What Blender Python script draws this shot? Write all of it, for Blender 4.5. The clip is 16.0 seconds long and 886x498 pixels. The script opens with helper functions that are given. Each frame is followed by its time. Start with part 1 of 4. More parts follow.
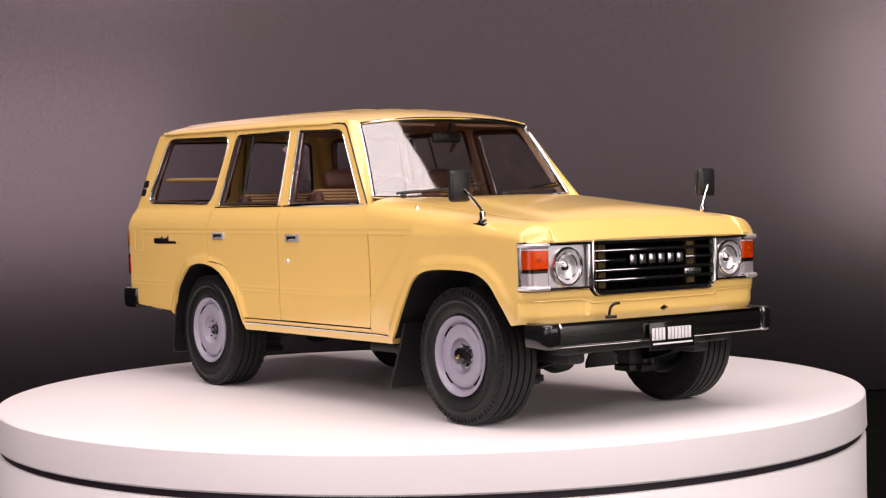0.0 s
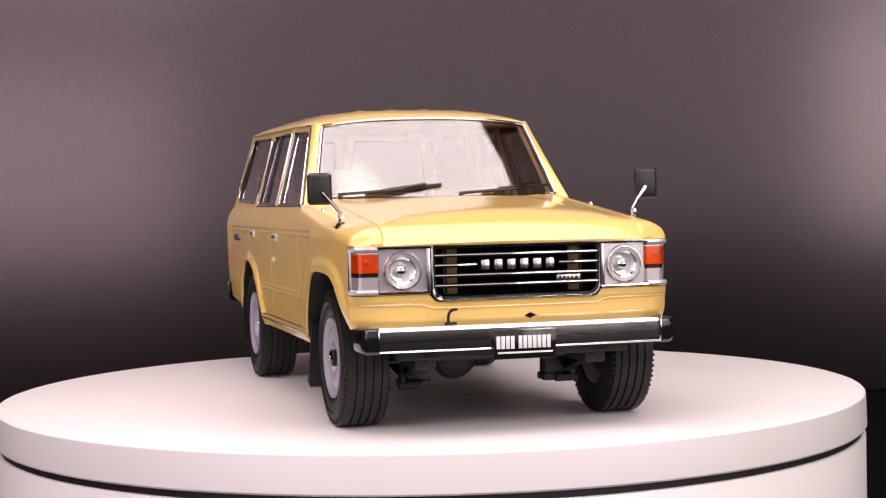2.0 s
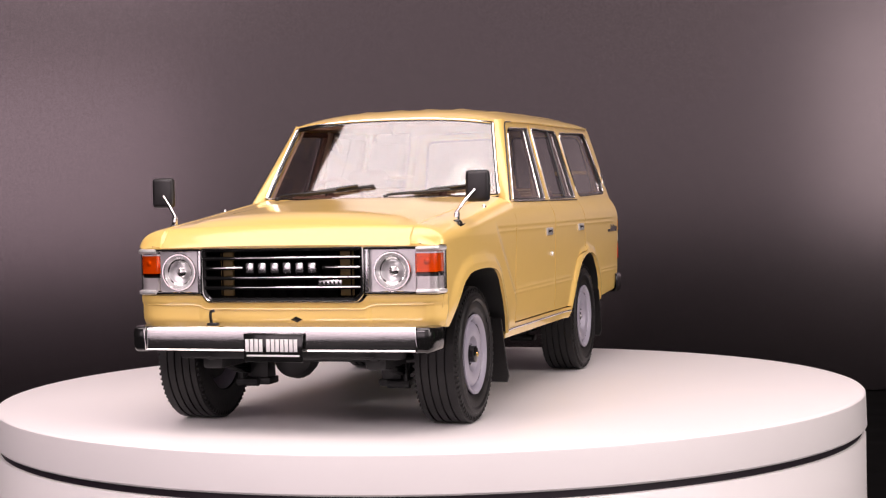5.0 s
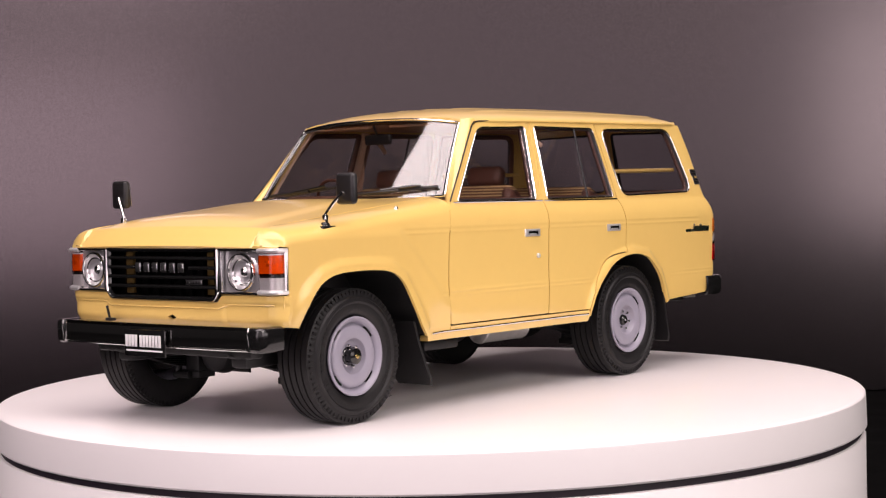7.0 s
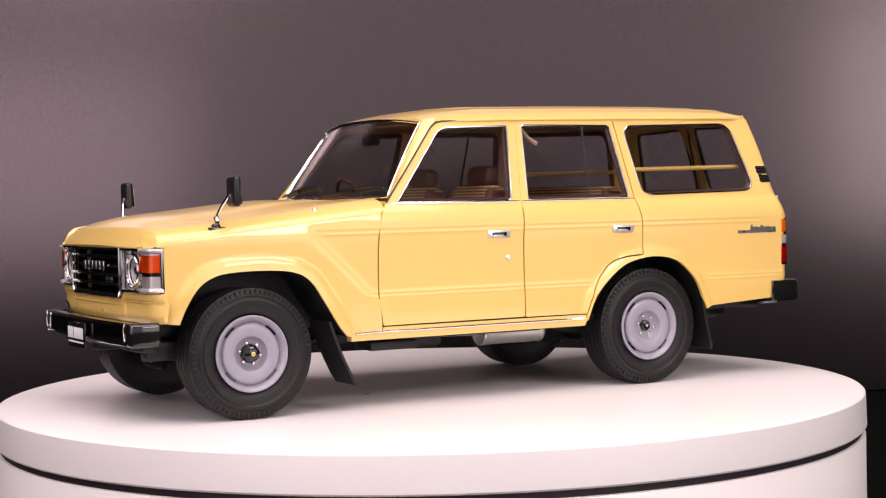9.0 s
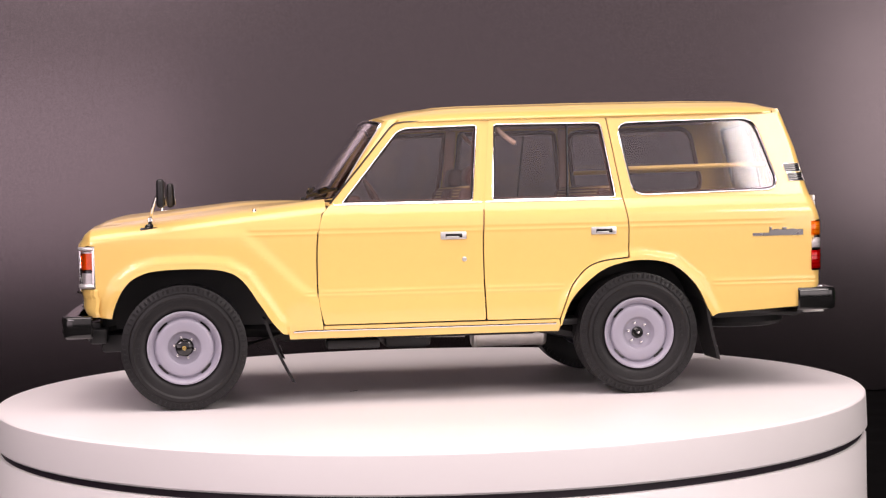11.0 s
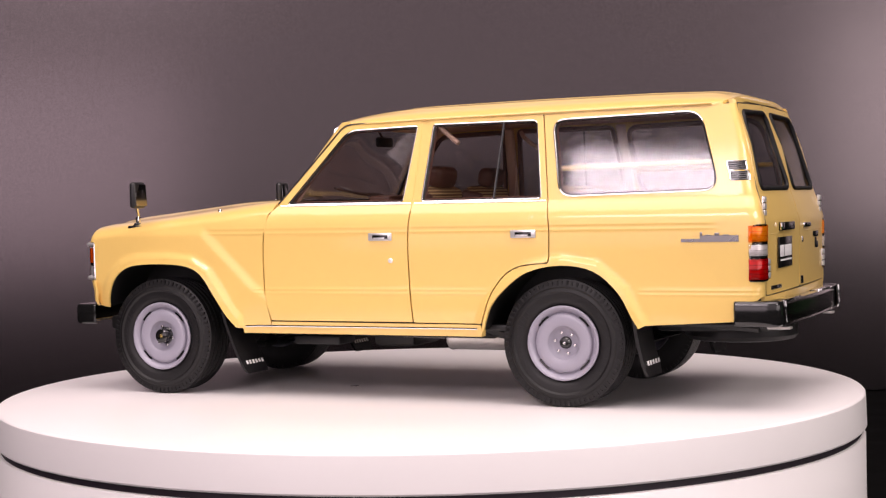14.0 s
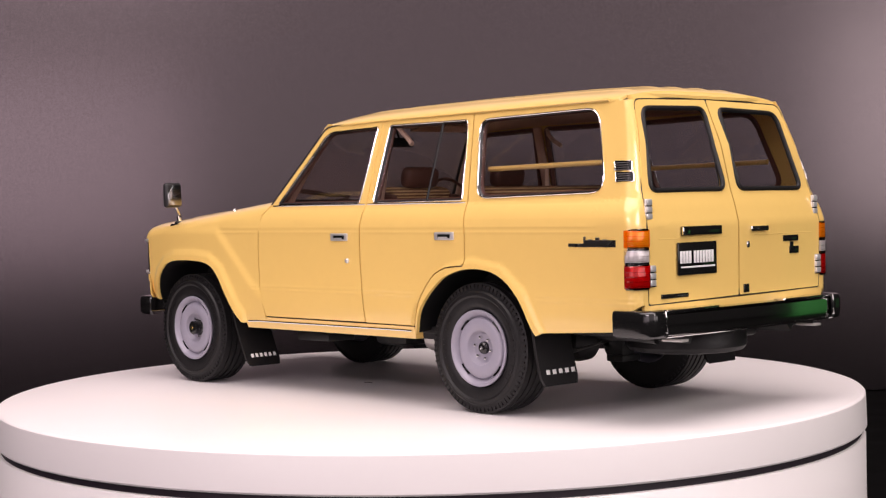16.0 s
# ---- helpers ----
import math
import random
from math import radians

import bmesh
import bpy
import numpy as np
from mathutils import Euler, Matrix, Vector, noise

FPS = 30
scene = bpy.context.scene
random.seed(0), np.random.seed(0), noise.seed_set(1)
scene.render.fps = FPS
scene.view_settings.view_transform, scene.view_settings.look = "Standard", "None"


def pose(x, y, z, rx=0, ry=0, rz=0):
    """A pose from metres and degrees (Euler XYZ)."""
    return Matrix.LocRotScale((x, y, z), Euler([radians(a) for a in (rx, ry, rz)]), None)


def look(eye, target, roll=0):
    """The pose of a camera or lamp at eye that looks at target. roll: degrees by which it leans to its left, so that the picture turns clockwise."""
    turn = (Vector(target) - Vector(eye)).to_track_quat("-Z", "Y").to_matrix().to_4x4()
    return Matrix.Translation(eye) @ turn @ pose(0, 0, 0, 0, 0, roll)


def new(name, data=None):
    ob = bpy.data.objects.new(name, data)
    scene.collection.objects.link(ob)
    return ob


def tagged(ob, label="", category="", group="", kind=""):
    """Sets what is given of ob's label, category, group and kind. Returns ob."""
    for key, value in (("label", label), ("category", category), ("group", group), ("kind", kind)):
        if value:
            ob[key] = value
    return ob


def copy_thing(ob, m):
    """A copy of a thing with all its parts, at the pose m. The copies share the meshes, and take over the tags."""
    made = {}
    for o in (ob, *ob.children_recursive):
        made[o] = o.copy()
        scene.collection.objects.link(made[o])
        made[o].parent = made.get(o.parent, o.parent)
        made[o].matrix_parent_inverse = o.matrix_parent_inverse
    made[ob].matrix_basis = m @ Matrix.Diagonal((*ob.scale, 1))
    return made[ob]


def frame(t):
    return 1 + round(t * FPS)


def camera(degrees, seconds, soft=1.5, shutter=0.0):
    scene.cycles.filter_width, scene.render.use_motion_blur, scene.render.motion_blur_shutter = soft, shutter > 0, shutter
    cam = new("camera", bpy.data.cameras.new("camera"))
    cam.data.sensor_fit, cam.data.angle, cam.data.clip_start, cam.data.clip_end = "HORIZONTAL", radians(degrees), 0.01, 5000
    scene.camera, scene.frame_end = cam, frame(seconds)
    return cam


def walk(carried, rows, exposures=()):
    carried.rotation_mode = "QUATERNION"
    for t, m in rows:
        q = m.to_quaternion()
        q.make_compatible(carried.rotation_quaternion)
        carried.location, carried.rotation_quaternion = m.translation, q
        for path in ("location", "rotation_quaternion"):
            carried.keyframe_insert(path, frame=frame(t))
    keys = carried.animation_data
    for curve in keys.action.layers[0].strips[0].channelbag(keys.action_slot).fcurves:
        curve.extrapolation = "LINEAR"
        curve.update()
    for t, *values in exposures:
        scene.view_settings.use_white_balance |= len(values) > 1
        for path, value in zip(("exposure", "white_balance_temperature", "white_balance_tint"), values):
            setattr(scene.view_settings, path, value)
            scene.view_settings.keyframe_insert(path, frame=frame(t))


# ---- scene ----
cam = camera(30.918, 16.0, soft=1.25)
EYE = (0.0, -0.56994, 0.06633)
YAW, PITCH = radians(0.528), radians(-1.742)
AIM = (EYE[0] + math.sin(YAW) * math.cos(PITCH), EYE[1] + math.cos(YAW) * math.cos(PITCH), EYE[2] + math.sin(PITCH))
STAND = look(EYE, AIM, -1.2277)
walk(cam, [(0.0, STAND), (16.0, STAND)])

# ---- world and lights ----
world = bpy.data.worlds.new("studio")
scene.world = world
world.use_nodes = True
world.node_tree.nodes["Background"].inputs[0].default_value = (0.9, 0.85, 0.9, 1)
world.node_tree.nodes["Background"].inputs[1].default_value = 0.004
scene.view_settings.exposure = 0.0


def softbox(name, eye, target, w, h, power, colour, shape="RECTANGLE"):
    lamp = bpy.data.lights.new(name, "AREA")
    lamp.shape, lamp.size, lamp.size_y, lamp.energy, lamp.color = shape, w, h, power, colour
    ob = new(name, lamp)
    ob.matrix_world = look(eye, target)
    return ob


PINK = (1.0, 0.84, 0.88)
softbox("overhead_softbox", (-0.08, -0.30, 0.85), (-0.08, -0.10, 0.0), 1.62, 0.74, 13.6, (1.0, 0.848, 0.850), "ELLIPSE")
softbox("overhead_glow", (-0.02, -0.39, 0.84), (-0.02, -0.30, 0.0), 0.26, 0.20, 0.18, (1.0, 0.92, 0.80), "ELLIPSE")
softbox("overhead_glow", (-0.02, -0.39, 0.835), (-0.02, -0.30, 0.0), 0.13, 0.10, 0.06, (1.0, 0.92, 0.75), "ELLIPSE")
# two softboxes beside the camera, each with a dimmer lower panel, and a wide diffuser behind it
softbox("side_softbox", (0.84, -0.84, 0.70), (0.0, 0.0, 0.06), 0.52, 0.24, 5.3, (1.0, 0.895, 0.86))
softbox("side_softbox", (-0.62, -1.05, 0.668), (0.0, 0.0, 0.06), 0.56, 0.22, 4.8, (1.0, 0.83, 0.89))
softbox("lower_panel", (0.90, -0.77, 0.19), (0.0, -0.15, 0.19), 0.84, 0.36, 2.4, (1.0, 0.88, 0.88))
softbox("lower_panel", (-0.74, -1.06, 0.13), (0.0, -0.15, 0.13), 0.80, 0.34, 1.25, (1.0, 0.80, 0.88))
softbox("front_diffuser", (0.0, -1.45, 0.58), (0.0, 0.0, 0.58), 2.8, 1.16, 8.9, PINK)

# ---- materials ----


def material(name, colour, rough=0.5, metal=0.0, coat=0.0, spec=0.5, grain=0.0, scale=400.0, bump=0.0, bump_scale=2000.0, coat_rough=0.03, spread=12):
    """A principled material with colour and roughness varied at two scales and a fine relief."""
    m = bpy.data.materials.new(name)
    m.use_nodes = True
    nodes, links = m.node_tree.nodes, m.node_tree.links
    b = nodes["Principled BSDF"]
    b.inputs["Base Color"].default_value = (*colour, 1)
    b.inputs["Roughness"].default_value = rough
    b.inputs["Metallic"].default_value = metal
    b.inputs["Specular IOR Level"].default_value = spec
    b.inputs["Coat Weight"].default_value = coat
    b.inputs["Coat Roughness"].default_value = coat_rough
    where = nodes.new("ShaderNodeTexCoord")
    if grain:
        fine, wide = nodes.new("ShaderNodeTexNoise"), nodes.new("ShaderNodeTexNoise")
        fine.inputs["Scale"].default_value, wide.inputs["Scale"].default_value = scale, scale / spread
        fine.inputs["Detail"].default_value = 4
        add = nodes.new("ShaderNodeMath")
        add.operation = "ADD"
        ramp = nodes.new("ShaderNodeMapRange")
        ramp.inputs["From Min"].default_value, ramp.inputs["From Max"].default_value = 0.6, 1.4
        ramp.inputs["To Min"].default_value, ramp.inputs["To Max"].default_value = 1 - grain, 1 + grain
        mul = nodes.new("ShaderNodeVectorMath")
        mul.operation = "SCALE"
        mul.inputs[0].default_value = colour
        for n in (fine, wide):
            links.new(where.outputs["Object"], n.inputs["Vector"])
        links.new(fine.outputs["Fac"], add.inputs[0])
        links.new(wide.outputs["Fac"], add.inputs[1])
        links.new(add.outputs[0], ramp.inputs["Value"])
        links.new(ramp.outputs["Result"], mul.inputs["Scale"])
        links.new(mul.outputs["Vector"], b.inputs["Base Color"])
        rr = nodes.new("ShaderNodeMapRange")
        rr.inputs["To Min"].default_value, rr.inputs["To Max"].default_value = max(0.02, rough * 0.85), min(1, rough * 1.15)
        links.new(wide.outputs["Fac"], rr.inputs["Value"])
        links.new(rr.outputs["Result"], b.inputs["Roughness"])
    if bump:
        tex, bmp = nodes.new("ShaderNodeTexNoise"), nodes.new("ShaderNodeBump")
        tex.inputs["Scale"].default_value = bump_scale
        bmp.inputs["Strength"].default_value, bmp.inputs["Distance"].default_value = bump, 0.0003
        links.new(where.outputs["Object"], tex.inputs["Vector"])
        links.new(tex.outputs["Fac"], bmp.inputs["Height"])
        links.new(bmp.outputs["Normal"], b.inputs["Normal"])
    return m


def glass_material(name, tint, gloss_rough=0.06, weight=0.056):
    """A thin clear pane: it lets light straight through and mirrors more at flat angles."""
    m = bpy.data.materials.new(name)
    m.use_nodes = True
    nodes, links = m.node_tree.nodes, m.node_tree.links
    nodes.remove(nodes["Principled BSDF"])
    clear, gloss, mix, face = (nodes.new(k) for k in ("ShaderNodeBsdfTransparent", "ShaderNodeBsdfGlossy", "ShaderNodeMixShader", "ShaderNodeLayerWeight"))
    clear.inputs["Color"].default_value = (*tint, 1)
    gloss.inputs["Roughness"].default_value = gloss_rough
    face.inputs["Blend"].default_value = 0.5
    power, add = nodes.new("ShaderNodeMath"), nodes.new("ShaderNodeMath")
    power.operation, power.inputs[1].default_value = "POWER", 4.0
    add.operation, add.inputs[1].default_value, add.inputs[2].default_value = "MULTIPLY_ADD", 0.9, weight
    links.new(face.outputs["Facing"], power.inputs[0])
    links.new(power.outputs[0], add.inputs[0])
    links.new(add.outputs[0], mix.inputs[0])
    links.new(clear.outputs[0], mix.inputs[1])
    links.new(gloss.outputs[0], mix.inputs[2])
    links.new(mix.outputs[0], nodes["Material Output"].inputs["Surface"])
    return m


PAINT = material("cream_yellow_paint", (0.83, 0.568, 0.171), 0.32, coat=0.85, grain=0.015, scale=300, bump=0.03, bump_scale=900, coat_rough=0.07)
CHROME = material("chrome", (0.84, 0.83, 0.82), 0.10, 1.0, grain=0.02, scale=500)
BRIGHT = material("bright_silver", (0.78, 0.77, 0.77), 0.30, 0.65, grain=0.03, scale=500)
SATIN = material("satin_silver", (0.72, 0.71, 0.72), 0.25, 1.0, grain=0.03, scale=500)
BLACK = material("black_plastic", (0.012, 0.011, 0.012), 0.35, grain=0.2, scale=500, bump=0.05)
GLOSS_BLACK = material("gloss_black", (0.008, 0.008, 0.008), 0.12, coat=0.3, grain=0.1, scale=300)
RUBBER = material("tyre_rubber", (0.009, 0.0085, 0.009), 0.46, spec=0.32, grain=0.25, scale=500, bump=0.25, bump_scale=1500)
UNDER = material("chassis_black", (0.006, 0.006, 0.0065), 0.5, grain=0.3, scale=300, bump=0.1)
RIM = material("lavender_grey_wheel_paint", (0.30, 0.285, 0.345), 0.4, coat=0.2, grain=0.03, scale=400)
TAN = material("tan_trim", (0.70, 0.49, 0.37), 0.6, grain=0.06, scale=400, bump=0.1)
HEADLINER = material("beige_headliner", (0.66, 0.46, 0.34), 0.8, grain=0.05, scale=600, bump=0.2)
BROWN = material("brown_vinyl", (0.14, 0.06, 0.04), 0.45, grain=0.08, scale=400, bump=0.1)
CARPET = material("brown_carpet", (0.10, 0.055, 0.035), 0.9, grain=0.2, scale=800, bump=0.4)
GLASS = glass_material("window_glass", (0.93, 0.92, 0.93))
# pane glass again, its mirroring raised to put a brighter reflection on the windscreen
SCREEN = glass_material("brightened_windscreen_glass", (0.93, 0.92, 0.91), 0.06, 0.13)
LENS = glass_material("clear_lens", (0.95, 0.95, 0.95), 0.01)
AMBER = glass_material("amber_lens", (0.92, 0.27, 0.022), 0.06, 0.05)
TAIL_AMBER = glass_material("tail_amber_lens", (0.98, 0.50, 0.06), 0.06, 0.05)
RED = glass_material("red_lens", (0.70, 0.03, 0.04), 0.06, 0.05)
DARK_CHROME = material("dark_chrome", (0.30, 0.29, 0.295), 0.27, 1.0, grain=0.03, scale=500)
GUNMETAL = material("gunmetal_plastic", (0.09, 0.085, 0.09), 0.3, 0.6, grain=0.1, scale=500)
PLATE_GREY = material("lamp_plate_grey", (0.58, 0.56, 0.57), 0.24, 0.7, coat=0.5, grain=0.05, scale=700)
REFLECTOR = material("lamp_reflector", (0.84, 0.82, 0.83), 0.3, 0.6, grain=0.05, scale=700)
TAIL_BACK = material("tail_lamp_backing", (0.88, 0.86, 0.86), 0.32, 0.35, grain=0.05, scale=700)
CLEAR_LAMP = glass_material("clear_lamp", (0.85, 0.83, 0.83), 0.06, 0.06)
WHITE_INK = material("white_ink", (0.8, 0.79, 0.79), 0.5)
MIRROR = material("mirror", (0.30, 0.29, 0.30), 0.16, 1.0)
EXHAUST = material("aluminised_steel", (0.62, 0.60, 0.58), 0.35, 0.7, grain=0.1, scale=300)
BRONZE = material("ochre_bracket", (0.20, 0.125, 0.03), 0.5, grain=0.05)
DISC_WHITE = material("white_turntable_laminate", (0.83, 0.795, 0.79), 0.33, grain=0.01, scale=60, bump=0.02, bump_scale=300)
GREEN = material("green_card", (0.03, 0.22, 0.04), 0.6, grain=0.05, scale=100)
GAP_SHADE = material("gap_shade", (0.014, 0.008, 0.014), 0.5, grain=0.1)
SHEET = material("charcoal_backdrop_sheet", (0.112, 0.0955, 0.100), 0.175, 1.0, grain=0.2, scale=1700, bump=0.03, bump_scale=1700, spread=2.5)
VELVET = material("black_table_cover", (0.0025, 0.0025, 0.0025), 0.9, spec=0.04, grain=0.2, scale=600)
WALL = material("dark_studio_wall", (0.012, 0.012, 0.012), 0.8, grain=0.1, scale=20)

# ---- mesh helpers; the car is given in centimetres of the full-size original ----
K = 1 / 1800


def table(rows, x):
    return float(np.interp(x, [r[0] for r in rows], [r[1] for r in rows]))


def smooth(a, b, x):
    u = min(1.0, max(0.0, (x - a) / (b - a)))
    return u * u * (3 - 2 * u)


def part(name, bm, mat, parent, label="", k=K, sharp=35, kind=""):
    """Links a bmesh as one mesh object under a thing or a part."""
    bmesh.ops.recalc_face_normals(bm, faces=bm.faces[:])
    if k != 1:
        bmesh.ops.scale(bm, vec=(k, k, k), verts=bm.verts[:])
    me = bpy.data.meshes.new(name)
    bm.to_mesh(me)
    bm.free()
    me.polygons.foreach_set("use_smooth", [True] * len(me.polygons))
    me.set_sharp_from_angle(angle=radians(sharp))
    me.materials.append(mat)
    ob = new(name, me)
    if parent is not None:
        ob.parent = parent
    if label or kind:
        tagged(ob, label, kind=kind)
    return ob


def rounded(pts, n=5):
    """A closed outline of (u, v, radius) corners, its corners rounded."""
    out, count = [], len(pts)
    for i, (x, y, r) in enumerate(pts):
        if r <= 0:
            out.append((x, y))
            continue
        p, a, b = Vector((x, y)), Vector(pts[i - 1][:2]), Vector(pts[(i + 1) % count][:2])
        da, db = a - p, b - p
        a = p + da * min(r, da.length * 0.48) / da.length
        b = p + db * min(r, db.length * 0.48) / db.length
        for j in range(n + 1):
            u = j / n
            q = a * (1 - u) ** 2 + p * 2 * u * (1 - u) + b * u * u
            out.append((q.x, q.y))
    return out


def curve_through(pts, n=4):
    """An open smooth line through 2D points."""
    out = []
    for i in range(len(pts) - 1):
        p0, p1, p2, p3 = (Vector(pts[max(0, min(len(pts) - 1, j))]) for j in (i - 1, i, i + 1, i + 2))
        for j in range(n):
            u = j / n
            q = 0.5 * (2 * p1 + (p2 - p0) * u + (2 * p0 - 5 * p1 + 4 * p2 - p3) * u * u + (3 * p1 - p0 - 3 * p2 + p3) * u ** 3)
            out.append(tuple(q))
    out.append(tuple(pts[-1]))
    return out


def panel(outline, holes, outer, inner, us, vs):
    """A sheet with thickness: a flat outline with holes, cut into strips at us and vs and bent by outer(u, v) and inner(u, v)."""
    flat = bmesh.new()
    for ring in (outline, *holes):
        verts = [flat.verts.new((a, b, 0)) for a, b in ring]
        for i in range(len(verts)):
            flat.edges.new((verts[i - 1], verts[i]))
    bmesh.ops.triangle_fill(flat, edges=flat.edges[:], use_beauty=True, normal=(0, 0, 1))
    lo = [min(p[i] for p in outline) for i in (0, 1)]
    hi = [max(p[i] for p in outline) for i in (0, 1)]
    for axis, cuts in ((0, us), (1, vs)):
        for c in cuts:
            if lo[axis] < c < hi[axis]:
                co, no = [0, 0, 0], [0, 0, 0]
                co[axis], no[axis] = c, 1
                bmesh.ops.bisect_plane(flat, geom=flat.verts[:] + flat.edges[:] + flat.faces[:], dist=1e-4, plane_co=co, plane_no=no)
    bm = bmesh.new()
    flat.verts.index_update()
    a = [bm.verts.new(outer(v.co.x, v.co.y)) for v in flat.verts]
    b = [bm.verts.new(inner(v.co.x, v.co.y)) for v in flat.verts]
    for f in flat.faces:
        ids = [v.index for v in f.verts]
        bm.faces.new([a[i] for i in ids])
        bm.faces.new([b[i] for i in reversed(ids)])
    for e in flat.edges:
        if len(e.link_faces) == 1:
            i, j = e.verts[0].index, e.verts[1].index
            bm.faces.new((a[i], a[j], b[j], b[i]))
    flat.free()
    return bm


def grid(rows, bm=None, closed=False):
    """A skin over rows of points."""
    bm = bm or bmesh.new()
    made = [[bm.verts.new(p) for p in row] for row in rows]
    for r, s in zip(made, made[1:]):
        n = len(r)
        for i in range(n if closed else n - 1):
            bm.faces.new((r[i], r[(i + 1) % n], s[(i + 1) % n], s[i]))
    return bm


def slab(rows, drop):
    """A skin with thickness: the rows of points and the same moved by drop(point)."""
    low = [[drop(Vector(p)) for p in row] for row in rows]
    bm = bmesh.new()
    top = [[bm.verts.new(p) for p in row] for row in rows]
    bot = [[bm.verts.new(p) for p in row] for row in low]
    for g, flip in ((top, False), (bot, True)):
        for r, s in zip(g, g[1:]):
            for i in range(len(r) - 1):
                q = (r[i], r[i + 1], s[i + 1], s[i])
                bm.faces.new(q[::-1] if flip else q)
    ring = lambda g: [*g[0], *[r[-1] for r in g[1:]], *g[-1][-2::-1], *[r[0] for r in g[-2:0:-1]]]
    a, b = ring(top), ring(bot)
    for i in range(len(a)):
        bm.faces.new((a[i - 1], a[i], b[i], b[i - 1]))
    return bm


def tube(path, r, closed=False, n=8, bm=None, flat=1.0, up=(0, 0, 1)):
    """A round or flattened rod along a path; flat scales it across."""
    bm = bm or bmesh.new()
    path = [Vector(p) for p in path]
    rings, up = [], Vector(up)
    for i, p in enumerate(path):
        a = path[i - 1] if (i or closed) else p
        b = path[(i + 1) % len(path)] if (i < len(path) - 1 or closed) else p
        d = (b - a).normalized()
        side = d.cross(up)
        side = side.normalized() if side.length > 1e-4 else d.orthogonal().normalized()
        top = side.cross(d)
        rings.append([bm.verts.new(p + side * math.cos(2 * math.pi * j / n) * r * flat + top * math.sin(2 * math.pi * j / n) * r) for j in range(n)])
    for i in range(len(rings) if closed else len(rings) - 1):
        r0, r1 = rings[i], rings[(i + 1) % len(rings)]
        for j in range(n):
            bm.faces.new((r0[j], r0[(j + 1) % n], r1[(j + 1) % n], r1[j]))
    if not closed:
        bm.faces.new(rings[0])
        bm.faces.new(rings[-1][::-1])
    return bm


def box(c, s, r=0.0, bm=None, turn=None, seg=2):
    """A box at c of size s with rounded edges."""
    bm = bm or bmesh.new()
    m = Matrix.Translation(c) @ (turn or Matrix()) @ Matrix.Diagonal((*s, 1))
    made = bmesh.ops.create_cube(bm, size=1.0, matrix=m)["verts"]
    if r:
        edges = list({e for v in made for e in v.link_edges})
        bmesh.ops.bevel(bm, geom=edges, offset=r, segments=seg, affect="EDGES", profile=0.5)
    return bm


def lathe(profile, centre=(0, 0, 0), n=48, axis="y", bm=None, cap=False):
    """A profile of (radius, along) turned round an axis."""
    bm = bm or bmesh.new()
    c = Vector(centre)
    rows = []
    for r, a in profile:
        row = []
        for j in range(n):
            t = 2 * math.pi * j / n
            p = {"y": (r * math.cos(t), a, r * math.sin(t)), "x": (a, r * math.cos(t), r * math.sin(t)), "z": (r * math.cos(t), r * math.sin(t), a)}[axis]
            row.append(c + Vector(p))
        rows.append(row)
    grid(rows, bm, closed=True)
    bmesh.ops.remove_doubles(bm, verts=bm.verts[:], dist=1e-5)
    return bm


def steps(a, b, d):
    n = max(1, round(abs(b - a) / d))
    return [a + (b - a) * i / n for i in range(n + 1)]

# ---- the studio: sweep, table, walls ----


def studio():
    tagged(part("backdrop", box((0, 0.462, 0.55), (2.4, 0.004, 1.224)), SHEET, None, k=1), "charcoal semi-gloss board behind the turntable", "backdrop", kind="structure")
    for name, c, s in (("wall_north", (0, 1.6, 0.6), (4.0, 0.05, 2.6)), ("wall_south", (0, -1.9, 0.6), (4.0, 0.05, 2.6)),
                       ("wall_east", (2.0, -0.15, 0.6), (0.05, 3.45, 2.6)), ("wall_west", (-2.0, -0.15, 0.6), (0.05, 3.45, 2.6))):
        tagged(part(name, box(c, s), WALL, None, k=1), "plain dark studio wall", "wall", kind="structure")
    tagged(part("ceiling", box((0, -0.15, 1.93), (4.05, 3.55, 0.05)), WALL, None, k=1), "plain dark studio ceiling", "ceiling", kind="structure")
    tagged(part("floor", box((0, -0.15, -0.72), (4.05, 3.55, 0.05)), WALL, None, k=1), "plain dark studio floor", "floor", kind="structure")
    tagged(part("table", box((0, -0.15, -0.379), (2.5, 1.3, 0.632), 0.004), VELVET, None, k=1), "black-covered table under the turntable", "table")
    tagged(part("green_card", box((0.80, 0.170, -0.006), (0.004, 0.17, 0.112), 0.001), GREEN, None, k=1), "upright green card standing on the black table", "card")


studio()


